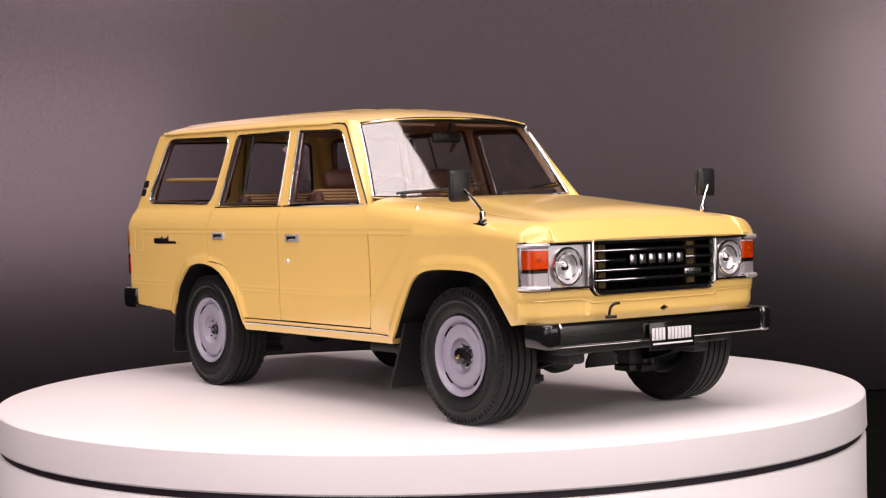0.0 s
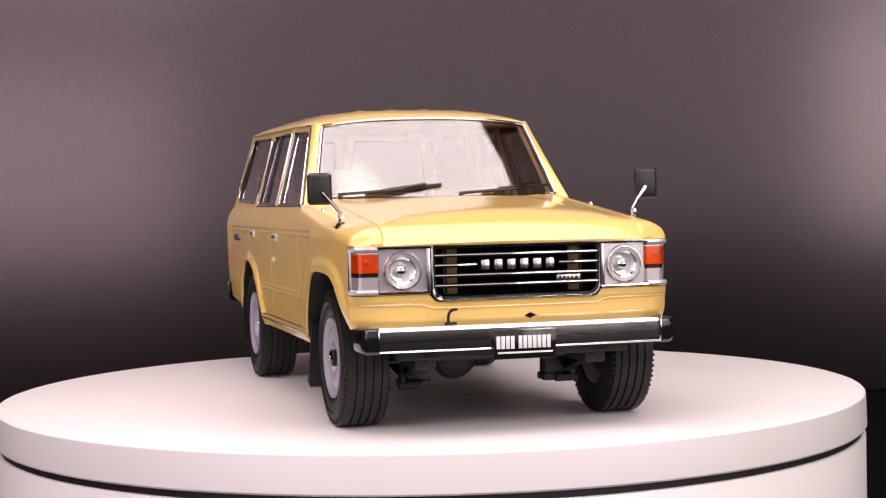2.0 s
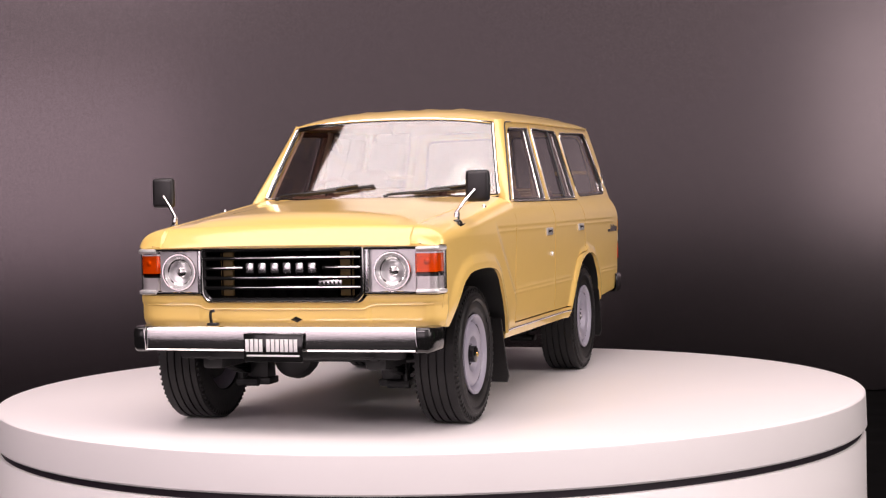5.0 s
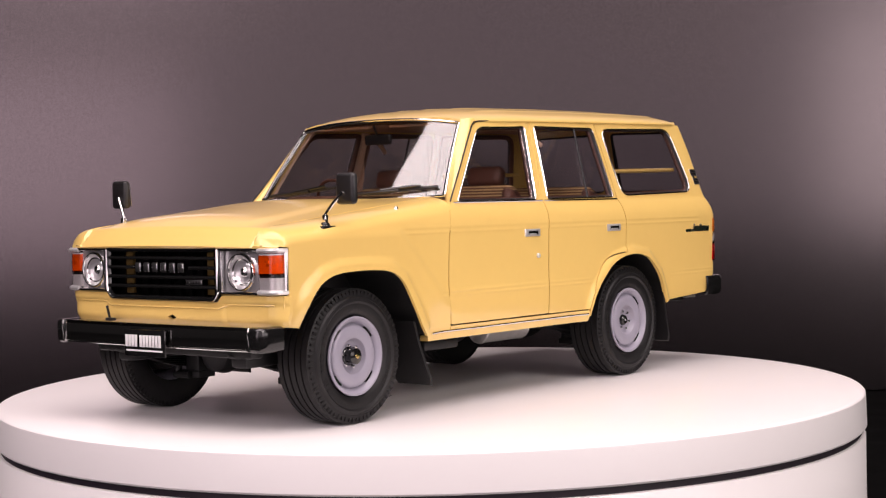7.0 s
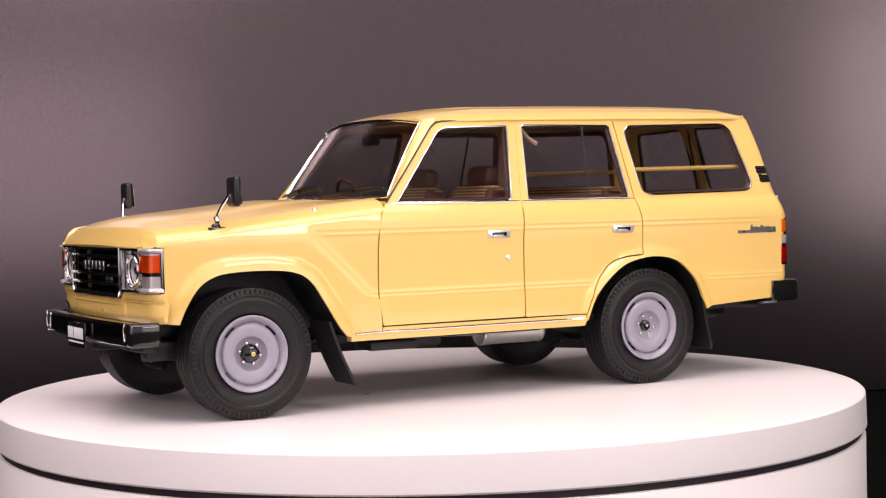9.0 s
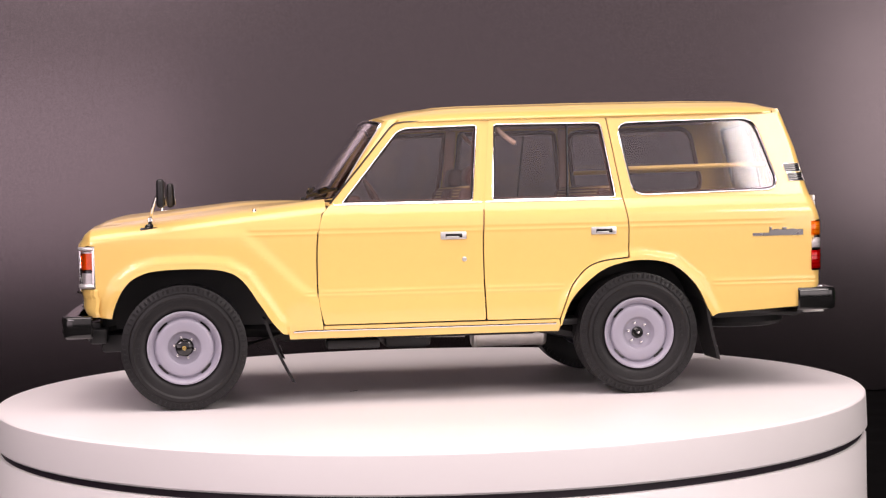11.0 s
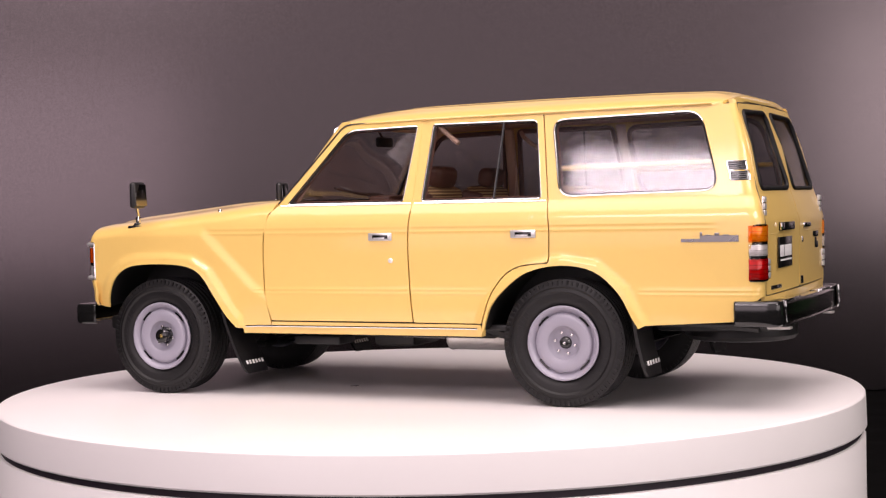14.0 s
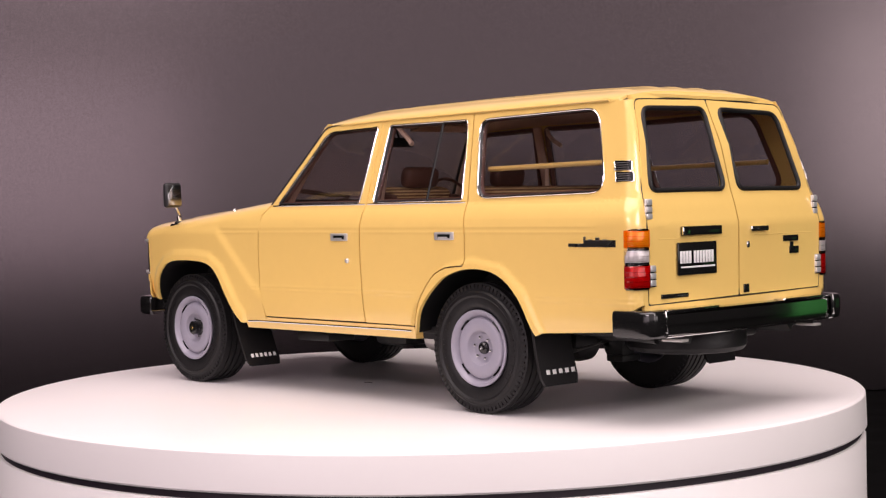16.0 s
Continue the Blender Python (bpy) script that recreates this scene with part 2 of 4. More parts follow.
def turntable():
    thing = tagged(new("turntable"), "round white turntable with a dark groove below its disc", "turntable")
    r, d = 0.1500, 0.0116
    prof = [(0.0, -0.0), (0.08, 0.0), (r - 0.0012, 0.0), (r - 0.0005, -0.0002), (r - 0.0001, -0.0006), (r, -0.0012), (r + 0.0003, -d + 0.0006), (r - 0.0002, -d), (r - 0.012, -d), (0.0, -d)]
    disc = part("disc", lathe(prof, n=192, axis="z"), DISC_WHITE, thing, k=1)
    # a small scratch on the top
    part("scratch", box((0.028, 0.006, 0.00004), (0.003, 0.0004, 0.0002), turn=pose(0, 0, 0, 0, 0, 30)), UNDER, disc, "short dark scratch", k=1)
    base = tagged(new("drum_base"), "white round base standing on the black table", "base")
    # near-flush dark ring: the shade inside the gap is put into its colour
    part("groove", lathe([(0.0, -d - 0.0002), (r - 0.0014, -d - 0.0001), (r - 0.0014, -d - 0.00215), (0.0, -d - 0.00215)], n=192, axis="z"), GAP_SHADE, base, "dark ring for the shade in the gap", k=1)
    prof = [(0.0, -d - 0.0022), (r - 0.0012, -d - 0.0022), (r - 0.0005, -d - 0.0024), (r - 0.0001, -d - 0.003), (r - 0.0001, -0.0612), (r - 0.002, -0.0619), (0.0, -0.0619)]
    part("drum", lathe(prof, n=192, axis="z"), DISC_WHITE, base, k=1)
    return thing


turntable_disc = turntable()

# ---- the model car: centimetres, x forward, y to its left, z up ----
car = tagged(new("model_car"), "cream yellow diecast model of a boxy four-wheel-drive station wagon", "model car")
AXLE_F, AXLE_R, HUB = 133.5, -138.5, 37.0
ARCH_F = [(174.5, 54.6), (172.0, 63), (166.5, 73.0), (159, 79.0), (148, 82.0), (126, 82.6), (109, 80.8), (99, 75), (90, 62.0), (82, 49.8), (76, 43.0)]
ARCH_R = [(-90.3, 42.6), (-95.6, 56.9), (-105.8, 68.3), (-119.1, 77.2), (-138.9, 81.0), (-158.5, 77.8), (-172.9, 65.7), (-180.8, 50.9), (-184.0, 45.5)]


def line_distance(x, z, line):
    best = 1e9
    for (x0, z0), (x1, z1) in zip(line, line[1:]):
        dx, dz = x1 - x0, z1 - z0
        u = min(1.0, max(0.0, ((x - x0) * dx + (z - z0) * dz) / (dx * dx + dz * dz)))
        best = min(best, math.hypot(x - x0 - u * dx, z - z0 - u * dz))
    return best


def rear_x(z):
    return table([(40, -250.5), (64, -253.5), (104, -254.0), (114, -251.5), (122, -248.8), (147, -243.0), (172, -234.9)], z)


def side_y(x, z):
    """Half the car's width at a place of its side."""
    if z <= 118:
        y = 87.4 + 0.9 * smooth(60, 100, z)
        if z < 66:
            y -= 2.6 * ((66 - z) / 24) ** 2
        if x > 150 and z < 72:
            y -= 4.0 * smooth(150, 172, x) * ((72 - z) / 17) ** 1.5
        if z > 104:
            y -= 5.4 * ((z - 104) / 14) ** 2
    else:
        y = 82.9 - (13.2 + 0.9 * smooth(-40, 20, x)) * (z - 118) / 49
    if x > 96 and z <= 130:
        y -= 4.6 * ((x - 96) / 95) ** 2.6
    # pressed lines along the side
    for zc in (101.2, 104.2):
        y += 0.2 * math.exp(-((z - zc) / 0.75) ** 2) * (1 - smooth(92, 98, x)) * smooth(-232, -222, x)
    for zc in (64.6, 67.0):
        y += 0.2 * math.exp(-((z - zc) / 0.7) ** 2) * (1 - smooth(60, 64, x)) * smooth(-100, -85, x)
        y += 0.16 * math.exp(-((z - zc) / 0.7) ** 2) * (1 - smooth(-190, -182, x))
    # raised front wing
    d = min(103.4 - z, ((x - 99) * 37.9 - (z - 103.4) * 39.2) / 54.5)
    if x > 40:
        y += 1.25 * smooth(-3.6, 3.6, d) * (1 - (1 - smooth(50, 70, z)) * (1 - smooth(62, 84, x)))
    # flared lips round the wheels
    for line, wide in ((ARCH_F, 8.0), (ARCH_R, 6.5)):
        if abs(x - line[4][0]) < 75 and z < 100:
            d = line_distance(x, z, line)
            y += 1.75 * (1 - smooth(wide * 0.4, wide * 1.1, d)) + 0.3 * (1 - smooth(0, 2, d))
    r = 7.0 - 3.4 * smooth(118, 165, z)
    xr = rear_x(z)
    if x < xr + r:
        u = min(1.0, (xr + r - x) / r)
        y -= r * (1 - math.sqrt(max(0.0, 1 - u * u)))
    return y


EDGE_Z = [(48, 121.6), (56, 121.0), (131, 112.7), (180, 107.9), (186, 106.9), (190, 103.4), (192.4, 98.4), (196, 97.0)]
SHOULDER = [(48, 110.5), (100, 107.0), (150, 102.0), (180, 99.0), (188, 97.4), (193, 96.6)]


def wing(x, s):
    """The front wing: its side up to the shoulder, then over to the bonnet."""
    zs = table(SHOULDER, x)
    if s <= zs:
        return side_y(x, s), s
    u = min(1.0, (s - zs) / 20)
    zh = max(table(EDGE_Z, x), zs + 0.2)
    p0, p1, p2 = (side_y(x, zs), zs), (side_y(x, zs) - 1.4, zh - 1.6), (70.0, zh)
    return tuple((1 - u) ** 2 * a + 2 * u * (1 - u) * b + u * u * c for a, b, c in zip(p0, p1, p2))


def side_part(name, sg, outline, holes, parent, t=2.2, us=(), vs=(), label="", mapping=None, mat=None):
    fn = mapping or (lambda x, z: (side_y(x, z), z))

    def back(x, y):
        return 4.2 * (max(0.0, y - 70) / 14) ** 1.4 * smooth(184.5, 193, x) if mapping else 0.0

    def outer(x, s):
        y, z = fn(x, s)
        return (x - back(x, y), sg * y, z)

    def inner(x, s):
        y, z = fn(x, s)
        return (x - back(x, y), sg * (y - t), z - (t if mapping and s > table(SHOULDER, x) + 8 else 0))
    return part(name, panel(outline, holes, outer, inner, us, vs), mat or PAINT, parent, label)


BELT = [106, 109, 112, 115, 118]
DENSE_Z = [z for z in steps(43, 103, 1.6)]
LINES_Z = [43, 47, 51, 55, 59, 63, 63.9, 64.6, 65.3, 65.8, 66.3, 67, 67.7, 70, 74, 78, 82, 86, 90, 94, 98, 100, 100.6, 101.2, 101.8, 102.6, 103.5, 104.2, 104.9, *BELT, 130, 145, 160]
FRONT_WINDOW = [(39.8, 118.6, 1.5), (3.4, 162.9, 6), (-43.6, 164.2, 2), (-38.3, 118.6, 2)]
REAR_WINDOW = [(-54.2, 164.6, 2), (-120.0, 164.6, 3), (-126.0, 119.2, 2), (-50.6, 118.8, 2)]
QUARTER_WINDOW = [(-129.8, 164.3, 8), (-216.8, 166.2, 9), (-229.8, 121.8, 10), (-137.2, 120.0, 8)]


def window_pane(sg, outline, parent, name="window_glass", inset=1.1):
    us, vs = steps(-230, 60, 20), steps(110, 170, 10)
    ob = part(name, panel(outline, [], lambda x, z: (x, sg * (side_y(x, z) - inset), z), lambda x, z: (x, sg * (side_y(x, z) - inset - 0.25), z), us, vs), GLASS, parent, "clear glass pane")
    return ob


def window_trim(sg, outline, parent, r=1.0):
    pts = [(x, sg * (side_y(x, z) + 0.15), z) for x, z in outline]
    part("window_trim", tube(pts, r * 0.55, True, 8, up=(0, 1, 0), flat=0.8), CHROME, parent, "bright chrome window trim")
    inner = [(x, sg * (side_y(x, z) - 1.1), z) for x, z in outline]
    part("window_seal", tube(inner, 1.15, True, 6, up=(0, 1, 0)), BLACK, parent, "black rubber seal")
    back = [(x, sg * (side_y(x, z) - 3.0), z) for x, z in outline]
    part("inner_frame", tube(back, 1.7, True, 6, up=(0, 1, 0)), BROWN, parent, "dark brown inner window frame")


def door_handle(sg, x, z, parent):
    y = side_y(x, z)
    bm = box((x, sg * (y + 0.5), z), (15.5, 1.2, 4.6), 0.5)
    h = part("door_handle", bm, BRIGHT, parent, "chrome pull handle with a dark recess")
    part("recess", box((x - 0.2, sg * (y + 1.0), z - 0.1), (10.0, 0.5, 2.3), 0.1), GLOSS_BLACK, h, "dark recess")
    part("pull", box((x + 0.6, sg * (y + 1.15), z - 0.9), (7.6, 0.5, 0.9), 0.2), BRIGHT, h, "chrome pull bar")


def front_door(sg):
    out = rounded([(51.6, 47.6, 1), (54.6, 60, 6), (55.0, 72, 6), (55.0, 92, 8), (53.6, 106, 6), (51.0, 114.0, 4), (46.6, 117.6, 3), (6.0, 166.2, 7), (-46.6, 167.6, 2), (-44.5, 117, 3), (-42.9, 94, 8), (-43.3, 71, 8), (-44.6, 47.6, 1)])
    hole = rounded(FRONT_WINDOW)
    d = side_part("front_door", sg, out, [hole], car, us=steps(-45, 50, 8), vs=LINES_Z)
    window_pane(sg, hole, d)
    window_trim(sg, hole, d)
    strip = [(x, sg * (side_y(x, 117.9) + 0.35), 117.9) for x in steps(-44.0, 44.5, 8)]
    part("belt_strip", tube(strip, 0.5, n=6), CHROME, d, "thin chrome belt strip")
    door_handle(sg, -25.6, 98.4, d)
    part("door_lock", lathe([(0, 1.4), (1.0, 1.4), (1.5, 0.8), (1.5, -1)] if sg > 0 else [(0, -1.4), (1.0, -1.4), (1.5, -0.8), (1.5, 1)], (-32.0, sg * side_y(-32, 83), 84.2), 16), BRIGHT, d, "silver key lock")
    card = rounded([(50, 50, 2), (51, 112, 2), (44, 117, 2), (-40, 117, 2), (-40, 50, 2)])
    part("door_card", panel(card, [], lambda x, z: (x, sg * (side_y(x, z) - 2.6), z), lambda x, z: (x, sg * (side_y(x, z) - 6.0), z), steps(-40, 50, 15), [60, 80, 100, 110]), TAN, d, "tan inner door card")


def rear_door(sg):
    out = rounded([(-45.5, 47.4, 1), (-44.2, 71, 8), (-43.8, 94, 8), (-45.4, 117, 3), (-51.2, 167.8, 2), (-123.3, 168.4, 2), (-129.8, 119, 3), (-132.1, 102.6, 3), (-131.6, 83.0, 1.5), (-116.5, 81.8, 6), (-106.0, 78.0, 6), (-96.0, 66.5, 6), (-90.8, 52, 4), (-89.2, 47.2, 1)])
    hole = rounded(REAR_WINDOW)
    d = side_part("rear_side_door", sg, out, [hole], car, us=[*steps(-132, -84, 1.7), *steps(-80, -45, 5)], vs=sorted({*LINES_Z, *DENSE_Z}))
    window_pane(sg, hole, d)
    window_trim(sg, hole, d)
    a, b = [(x, sg * (side_y(x, z) - 0.3), z) for x, z in ((-99.3, 164.4), (-96.4, 119.2))]
    part("window_divider", tube([a, b], 0.7, n=6, up=(0, 1, 0)), BLACK, d, "thin black window divider")
    strip = [(x, sg * (side_y(x, 117.9) + 0.35), 117.9) for x in steps(-129.2, -46.2, 8)]
    part("belt_strip", tube(strip, 0.5, n=6), CHROME, d, "thin chrome belt strip")
    door_handle(sg, -116.8, 99.2, d)
    card = rounded([(-48, 50, 2), (-48, 117, 2), (-127, 117, 2), (-129, 92, 2), (-112, 91, 3), (-94, 82, 3), (-84, 64, 3), (-82, 50, 2)])
    part("door_card", panel(card, [], lambda x, z: (x, sg * (side_y(x, z) - 2.6), z), lambda x, z: (x, sg * (side_y(x, z) - 6.0), z), steps(-127, -48, 15), [60, 80, 100, 110]), TAN, d, "tan inner door card")


def front_wing(sg):
    arch = curve_through(ARCH_F)
    out = [*arch, (73.6, 42.6), (52.3, 42.8), (52.6, 47.5), *rounded([(55.4, 60, 6), (55.9, 72, 6), (55.9, 92, 8), (54.4, 106, 6)]), (52.0, 113.6), (49.5, 116), (49.5, 130.3),
           (131, 124.6), (180, 121.0), (188, 118.6), (193.4, 116.8), (192.6, 103.0), (190.4, 97.4), (183.2, 96.9), (183.2, 72.2), (187.4, 71.6), (185.5, 62), (182.5, 55.6)]
    zs = [*sorted({*LINES_Z[:-3], *DENSE_Z}), 100.5, 107.5, 110.5, 113.5, 116.5, 120, 123, 126, 129]
    w = side_part("front_wing", sg, out, [], car, 1.6, steps(50, 194, 1.7), zs, mapping=wing)
    part("wheel_housing", wheel_housing(sg, ARCH_F, 46, 76), UNDER, w, "black inner wheel housing")


def wheel_housing(sg, arch, y0, y1):
    line = curve_through(arch, 3)
    rows = [[(x, sg * (side_y(x, z) - 1.4), z + 0.6) for x, z in line], [(x, sg * y0, z + 4.0) for x, z in line]]
    bm = slab(rows, lambda p: p + Vector((0, 0, 1.2)))
    wall = [(x, z + 4.0) for x, z in line]
    top = [bm.verts.new((x, sg * y0, z)) for x, z in wall]
    low = [bm.verts.new((x, sg * y0, 46.0)) for x, z in wall]
    for i in range(len(top) - 1):
        bm.faces.new((top[i], top[i + 1], low[i + 1], low[i]))
    return bm


def quarter(sg):
    arch = curve_through(ARCH_R)
    rear = [(rear_x(z) + 0.02, z) for z in (64, 84, 104, 109, 114, 118, 122, 140, 158, 166, 169.4)]
    out = [*rounded([(-124.1, 168.4, 1), (-130.6, 119, 3), (-132.9, 102.6, 3), (-132.4, 82.2, 1.5), (-116.9, 81.0, 6), (-106.6, 77.4, 6), (-96.8, 66.2, 6), (-91.6, 52, 4), (-89.9, 47.0, 1)]), (-89.6, 43.0), *arch, (-187.5, 47.2), (-239.0, 50.0), (-246.5, 58.5), *rear]
    q = side_part("quarter_panel", sg, out, [rounded(QUARTER_WINDOW)], car, us=[*steps(-200, -88, 1.7), *steps(-244, -204, 4), *steps(-255, -229, 0.8)], vs=sorted({*LINES_Z, *DENSE_Z, *steps(104, 172, 4)}))
    window_pane(sg, rounded(QUARTER_WINDOW), q)
    window_trim(sg, rounded(QUARTER_WINDOW), q, 1.1)
    part("wheel_housing", wheel_housing(sg, ARCH_R, 46, 76), UNDER, q, "black inner wheel housing")
    part("luggage_bar", tube([(-134, sg * 68.5, 136.2), (-226, sg * 68.5, 137.6)], 1.5, n=8), PAINT, q, "yellow bar across the rear side window")
    if sg < 0:
        lid = rounded([(-226, 104.6, 1), (-226, 88.4, 1), (-238, 88.4, 1), (-238, 104.6, 1)])
        part("fuel_lid", tube([(x, sg * (side_y(x, z) + 0.02), z) for x, z in lid], 0.22, True, 6, up=(0, 1, 0)), PAINT, q, "thin seam of the fuel lid")
    # vent with louvres
    y = lambda x, z: sg * (side_y(x, z) + 0.25)
    for zc in (135.0, 129.3):
        v = part("air_vent", panel(rounded([(-232.2 - (138 - zc) * 0.3, zc + 2.6, 0.5), (-242.3 - (138 - zc) * 0.3, zc + 2.6, 0.5), (-243.4 - (138 - zc) * 0.3, zc - 2.4, 0.5), (-233.2 - (138 - zc) * 0.3, zc - 2.4, 0.5)]), [],
                 lambda x, z: (x, y(x, z), z), lambda x, z: (x, y(x, z) - sg * 1.0, z), steps(-246, -230, 2), []), GLOSS_BLACK, q, "black louvred air vent")
        edge = rounded([(-232.2 - (138 - zc) * 0.3, zc + 2.6, 0.5), (-242.3 - (138 - zc) * 0.3, zc + 2.6, 0.5), (-243.4 - (138 - zc) * 0.3, zc - 2.4, 0.5), (-233.2 - (138 - zc) * 0.3, zc - 2.4, 0.5)])
        part("vent_rim", tube([(a, y(a, b) + sg * 0.1, b) for a, b in edge], 0.28, True, 6, up=(0, 1, 0)), CHROME, v, "thin chrome rim")
        for i in range(4):
            z = zc + 1.6 - i * 1.15
            part("louvre", tube([(x - (138 - z) * 0.3, sg * (side_y(x - (138 - z) * 0.3, z) + 0.5), z) for x in (-233.2, -237, -241.6)], 0.24, n=6), GUNMETAL, v)
    # side script: a dark strip with a raised middle, further forward on the side of the fuel lid
    on = 33.0 if sg < 0 else 0.0
    yy = lambda x, z: sg * (side_y(x, z) + 0.3)
    for x0, x1, z0, z1 in ((-209.5 + on, -241.5 + on, 93.6, 95.4), (-220.0 + on, -241.5 + on, 95.4, 97.2)):
        part("side_badge", panel([(x0, z0), (x1, z0), (x1, z1), (x0, z1)], [], lambda x, z: (x, yy(x, z), z), lambda x, z: (x, yy(x, z) - sg * 0.6, z), steps(-242, -176, 4), []), DARK_CHROME, q, "small dark script badge")
    for x, w, tall in ((-220.8, 1.4, 2.0), (-224.6, 3.0, 0.6), (-229.6, 2.6, 1.6), (-234.5, 3.4, 0.6)):
        part("badge_bar", box((x + on, yy(x + on, 97) + sg * 0.05, 97.0 + tall / 2), (w, 0.5, tall), 0.15), DARK_CHROME, q)


ROOF_Z = [(-237, 171.6), (-235, 173.6), (-232, 175.6), (-227, 177.4), (-218, 178.7), (-180, 179.5), (-109, 179.2), (-36, 178.0), (-12, 176.6), (-3, 175.4), (6, 173.6), (14, 171.6), (20, 169.6)]
GUTTER = [(-240, 170.4), (-225, 170.0), (-123, 168.9), (-45, 168.0), (6, 166.6), (14, 165.4), (24, 163)]


def roof_half(x):
    return 69.5 - 1.6 * smooth(-25, 15, x) - 2.4 * smooth(-224, -237, x)


def roof_point(x, y, under=0.0):
    half = roof_half(x) + 0.1
    u = min(1.0, abs(y) / half)
    zg, zc = table(GUTTER, x), table(ROOF_Z, x)
    z = zg + (zc - zg) * max(0.0, 1 - u ** 3.0) ** 0.66
    rib = sum(math.exp(-((y - c) / 1.3) ** 2) for c in (-52, -31, -10.5, 10.5, 31, 52))
    z += 0.55 * rib * smooth(-228, -222, x) * (1 - smooth(-22, -14, x))
    return Vector((x, y, z - under))


def roof_rows(under=0.0, inset=0.0):
    ys = sorted({*steps(-70.5, 70.5, 3), *[c + d for c in (-52, -31, -10.5, 10.5, 31, 52) for d in (-2, -1, 0, 1, 2)], 71.2, -71.2, 71.6, -71.6, 71.85, -71.85, 71.9, -71.9})
    rows = []
    for a in [0, 0.01, 0.02, 0.035, 0.05, *steps(0.07, 0.9, 0.03), 0.92, 0.94, 0.955, 0.97, 0.98, 0.99, 1.0]:
        row = []
        for y in ys:
            front, back = 19.6 - 8.0 * (y / 68) ** 2, -235.6 + 6.5 * (y / 71.9) ** 4
            x = front - inset + (back - front + 2 * inset) * a
            row.append(roof_point(x, y * roof_half(x) / 71.9 * (1 - inset / 90), under))
        rows.append(row)
    return rows


def wind(u, v):
    """A place of the windscreen: u across from -1 to 1, v up from 0 to 1."""
    bow = 1 - abs(u) ** 2.6
    y = u * (75.4 + (64.6 - 75.4) * v)
    x = (41.5 + 13.6 * bow) * (1 - v) + (13.0 + 6.6 * bow) * v + 0.8 * math.sin(math.pi * v)
    z = (121.6 - 0.9 * bow) * (1 - v) + (165.9 + 4.0 * bow) * v
    return Vector((x, y, z))


def body_shell():
    roof = part("roof", slab(roof_rows(), lambda p: p + Vector((0, 0, -1.6))), PAINT, car, "cream roof with long pressed ribs", sharp=50)
    part("headliner", grid(roof_rows(3.4, 3.0)), HEADLINER, roof, "beige headliner")
    for sg in (1, -1):
        path = [(x, sg * (roof_half(x) + 0.35), table(GUTTER, x) - 0.1) for x in steps(-223, 4, 8)]
        part("drip_rail", tube(path, 0.7, n=8), PAINT, roof, "thin drip rail")
        # black tube stands in for the shadow gap between roof and doors
        lip = [(x, sg * (side_y(x, z) + 0.1), z + 0.35) for x, z in [(-222, 169.9), (-180, 169.3), (-123, 168.5), (-51, 167.9), (-46, 167.7), (-20, 167.0), (1, 166.5), (5.8, 165.7), (8.8, 163.4), (18.0, 152.4), (28.7, 139.6), (39.5, 127.0), (46.8, 118.4)]]
        part("gap_shade_line", tube(lip, 0.5, n=6), BLACK, roof, "thin black line for the shade in the gap")
        bx = [(-44.3, 113.5), (-46.1, 168.0), (-51.9, 168.2), (-45.9, 113.5)]
        part("centre_pillar", panel(bx, [], lambda x, z: (x, sg * (side_y(x, z) - 0.5), z), lambda x, z: (x, sg * (side_y(x, z) - 2.0), z), [], [118, 130, 150]), PAINT, roof, "cream centre pillar")
        # windscreen pillar
        rows = []
        for v in steps(-0.06, 1.04, 0.1):
            w = wind(1, v)
            d = Vector((46.9 - 41.3 * v, 0, 117.8 + 48.6 * v))
            d.y = side_y(d.x, max(118.0, d.z))
            mid = (w + d) / 2 + Vector((0.6, 0.9, 0.4))
            rows.append([(p.x, sg * p.y, p.z) for p in (w, (w + mid) / 2 + Vector((0.2, 0.3, 0.1)), mid, (mid + d) / 2 + Vector((0, 0.4, 0)), d)])
        part("windscreen_pillar", slab(rows, lambda p: p + Vector((-2.4, -sg * 2.4, -1))), PAINT, roof, "cream windscreen pillar")
        part("pillar_trim", slab([[Vector(q) + Vector((-2.7, -sg * 2.8, -1)) for q in (r[0], r[2], r[4])] for r in rows], lambda p: p + Vector((-1.6, -sg * 0.8, 0))), TAN, roof, "tan inner pillar trim")
        # door sill with its bright strip
        out = [(72.5, 42.6), (51.9, 42.9), (51.9, 46.8), (-88.8, 46.5), (-89.6, 42.8), (-88.6, 39.5), (72, 39.5)]
        sill = side_part("sill", sg, out, [], car, 6.0, steps(-88, 70, 12), [41, 43, 45], "cream sill below the doors")
        strip = [(x, sg * (side_y(x, 44.2) + 0.4), 44.2 - 0.4 * (x > 65)) for x in steps(-87, 70, 10)]
        part("sill_strip", tube(strip, 0.75, n=8), CHROME, sill, "bright chrome sill strip")
        # centre pillar behind the door gap, and the inner rear pillar
        for x0, x1, w in ((-44.5, -47.5, 7.0), (-130.5, -126.0, 7.0)):
            a = [Vector((x0 + (x1 - x0) * u, sg * (side_y(x0, 100 + 66 * u) - 4.2), 100 + 66 * u)) for u in steps(0, 1, 0.1)]
            part("inner_pillar", tube(a, 2.0, n=8, flat=w / 4, up=(0, 1, 0)), TAN, roof, "tan inner pillar")
    # rear frame above the tail doors and in the corners
    rows = []
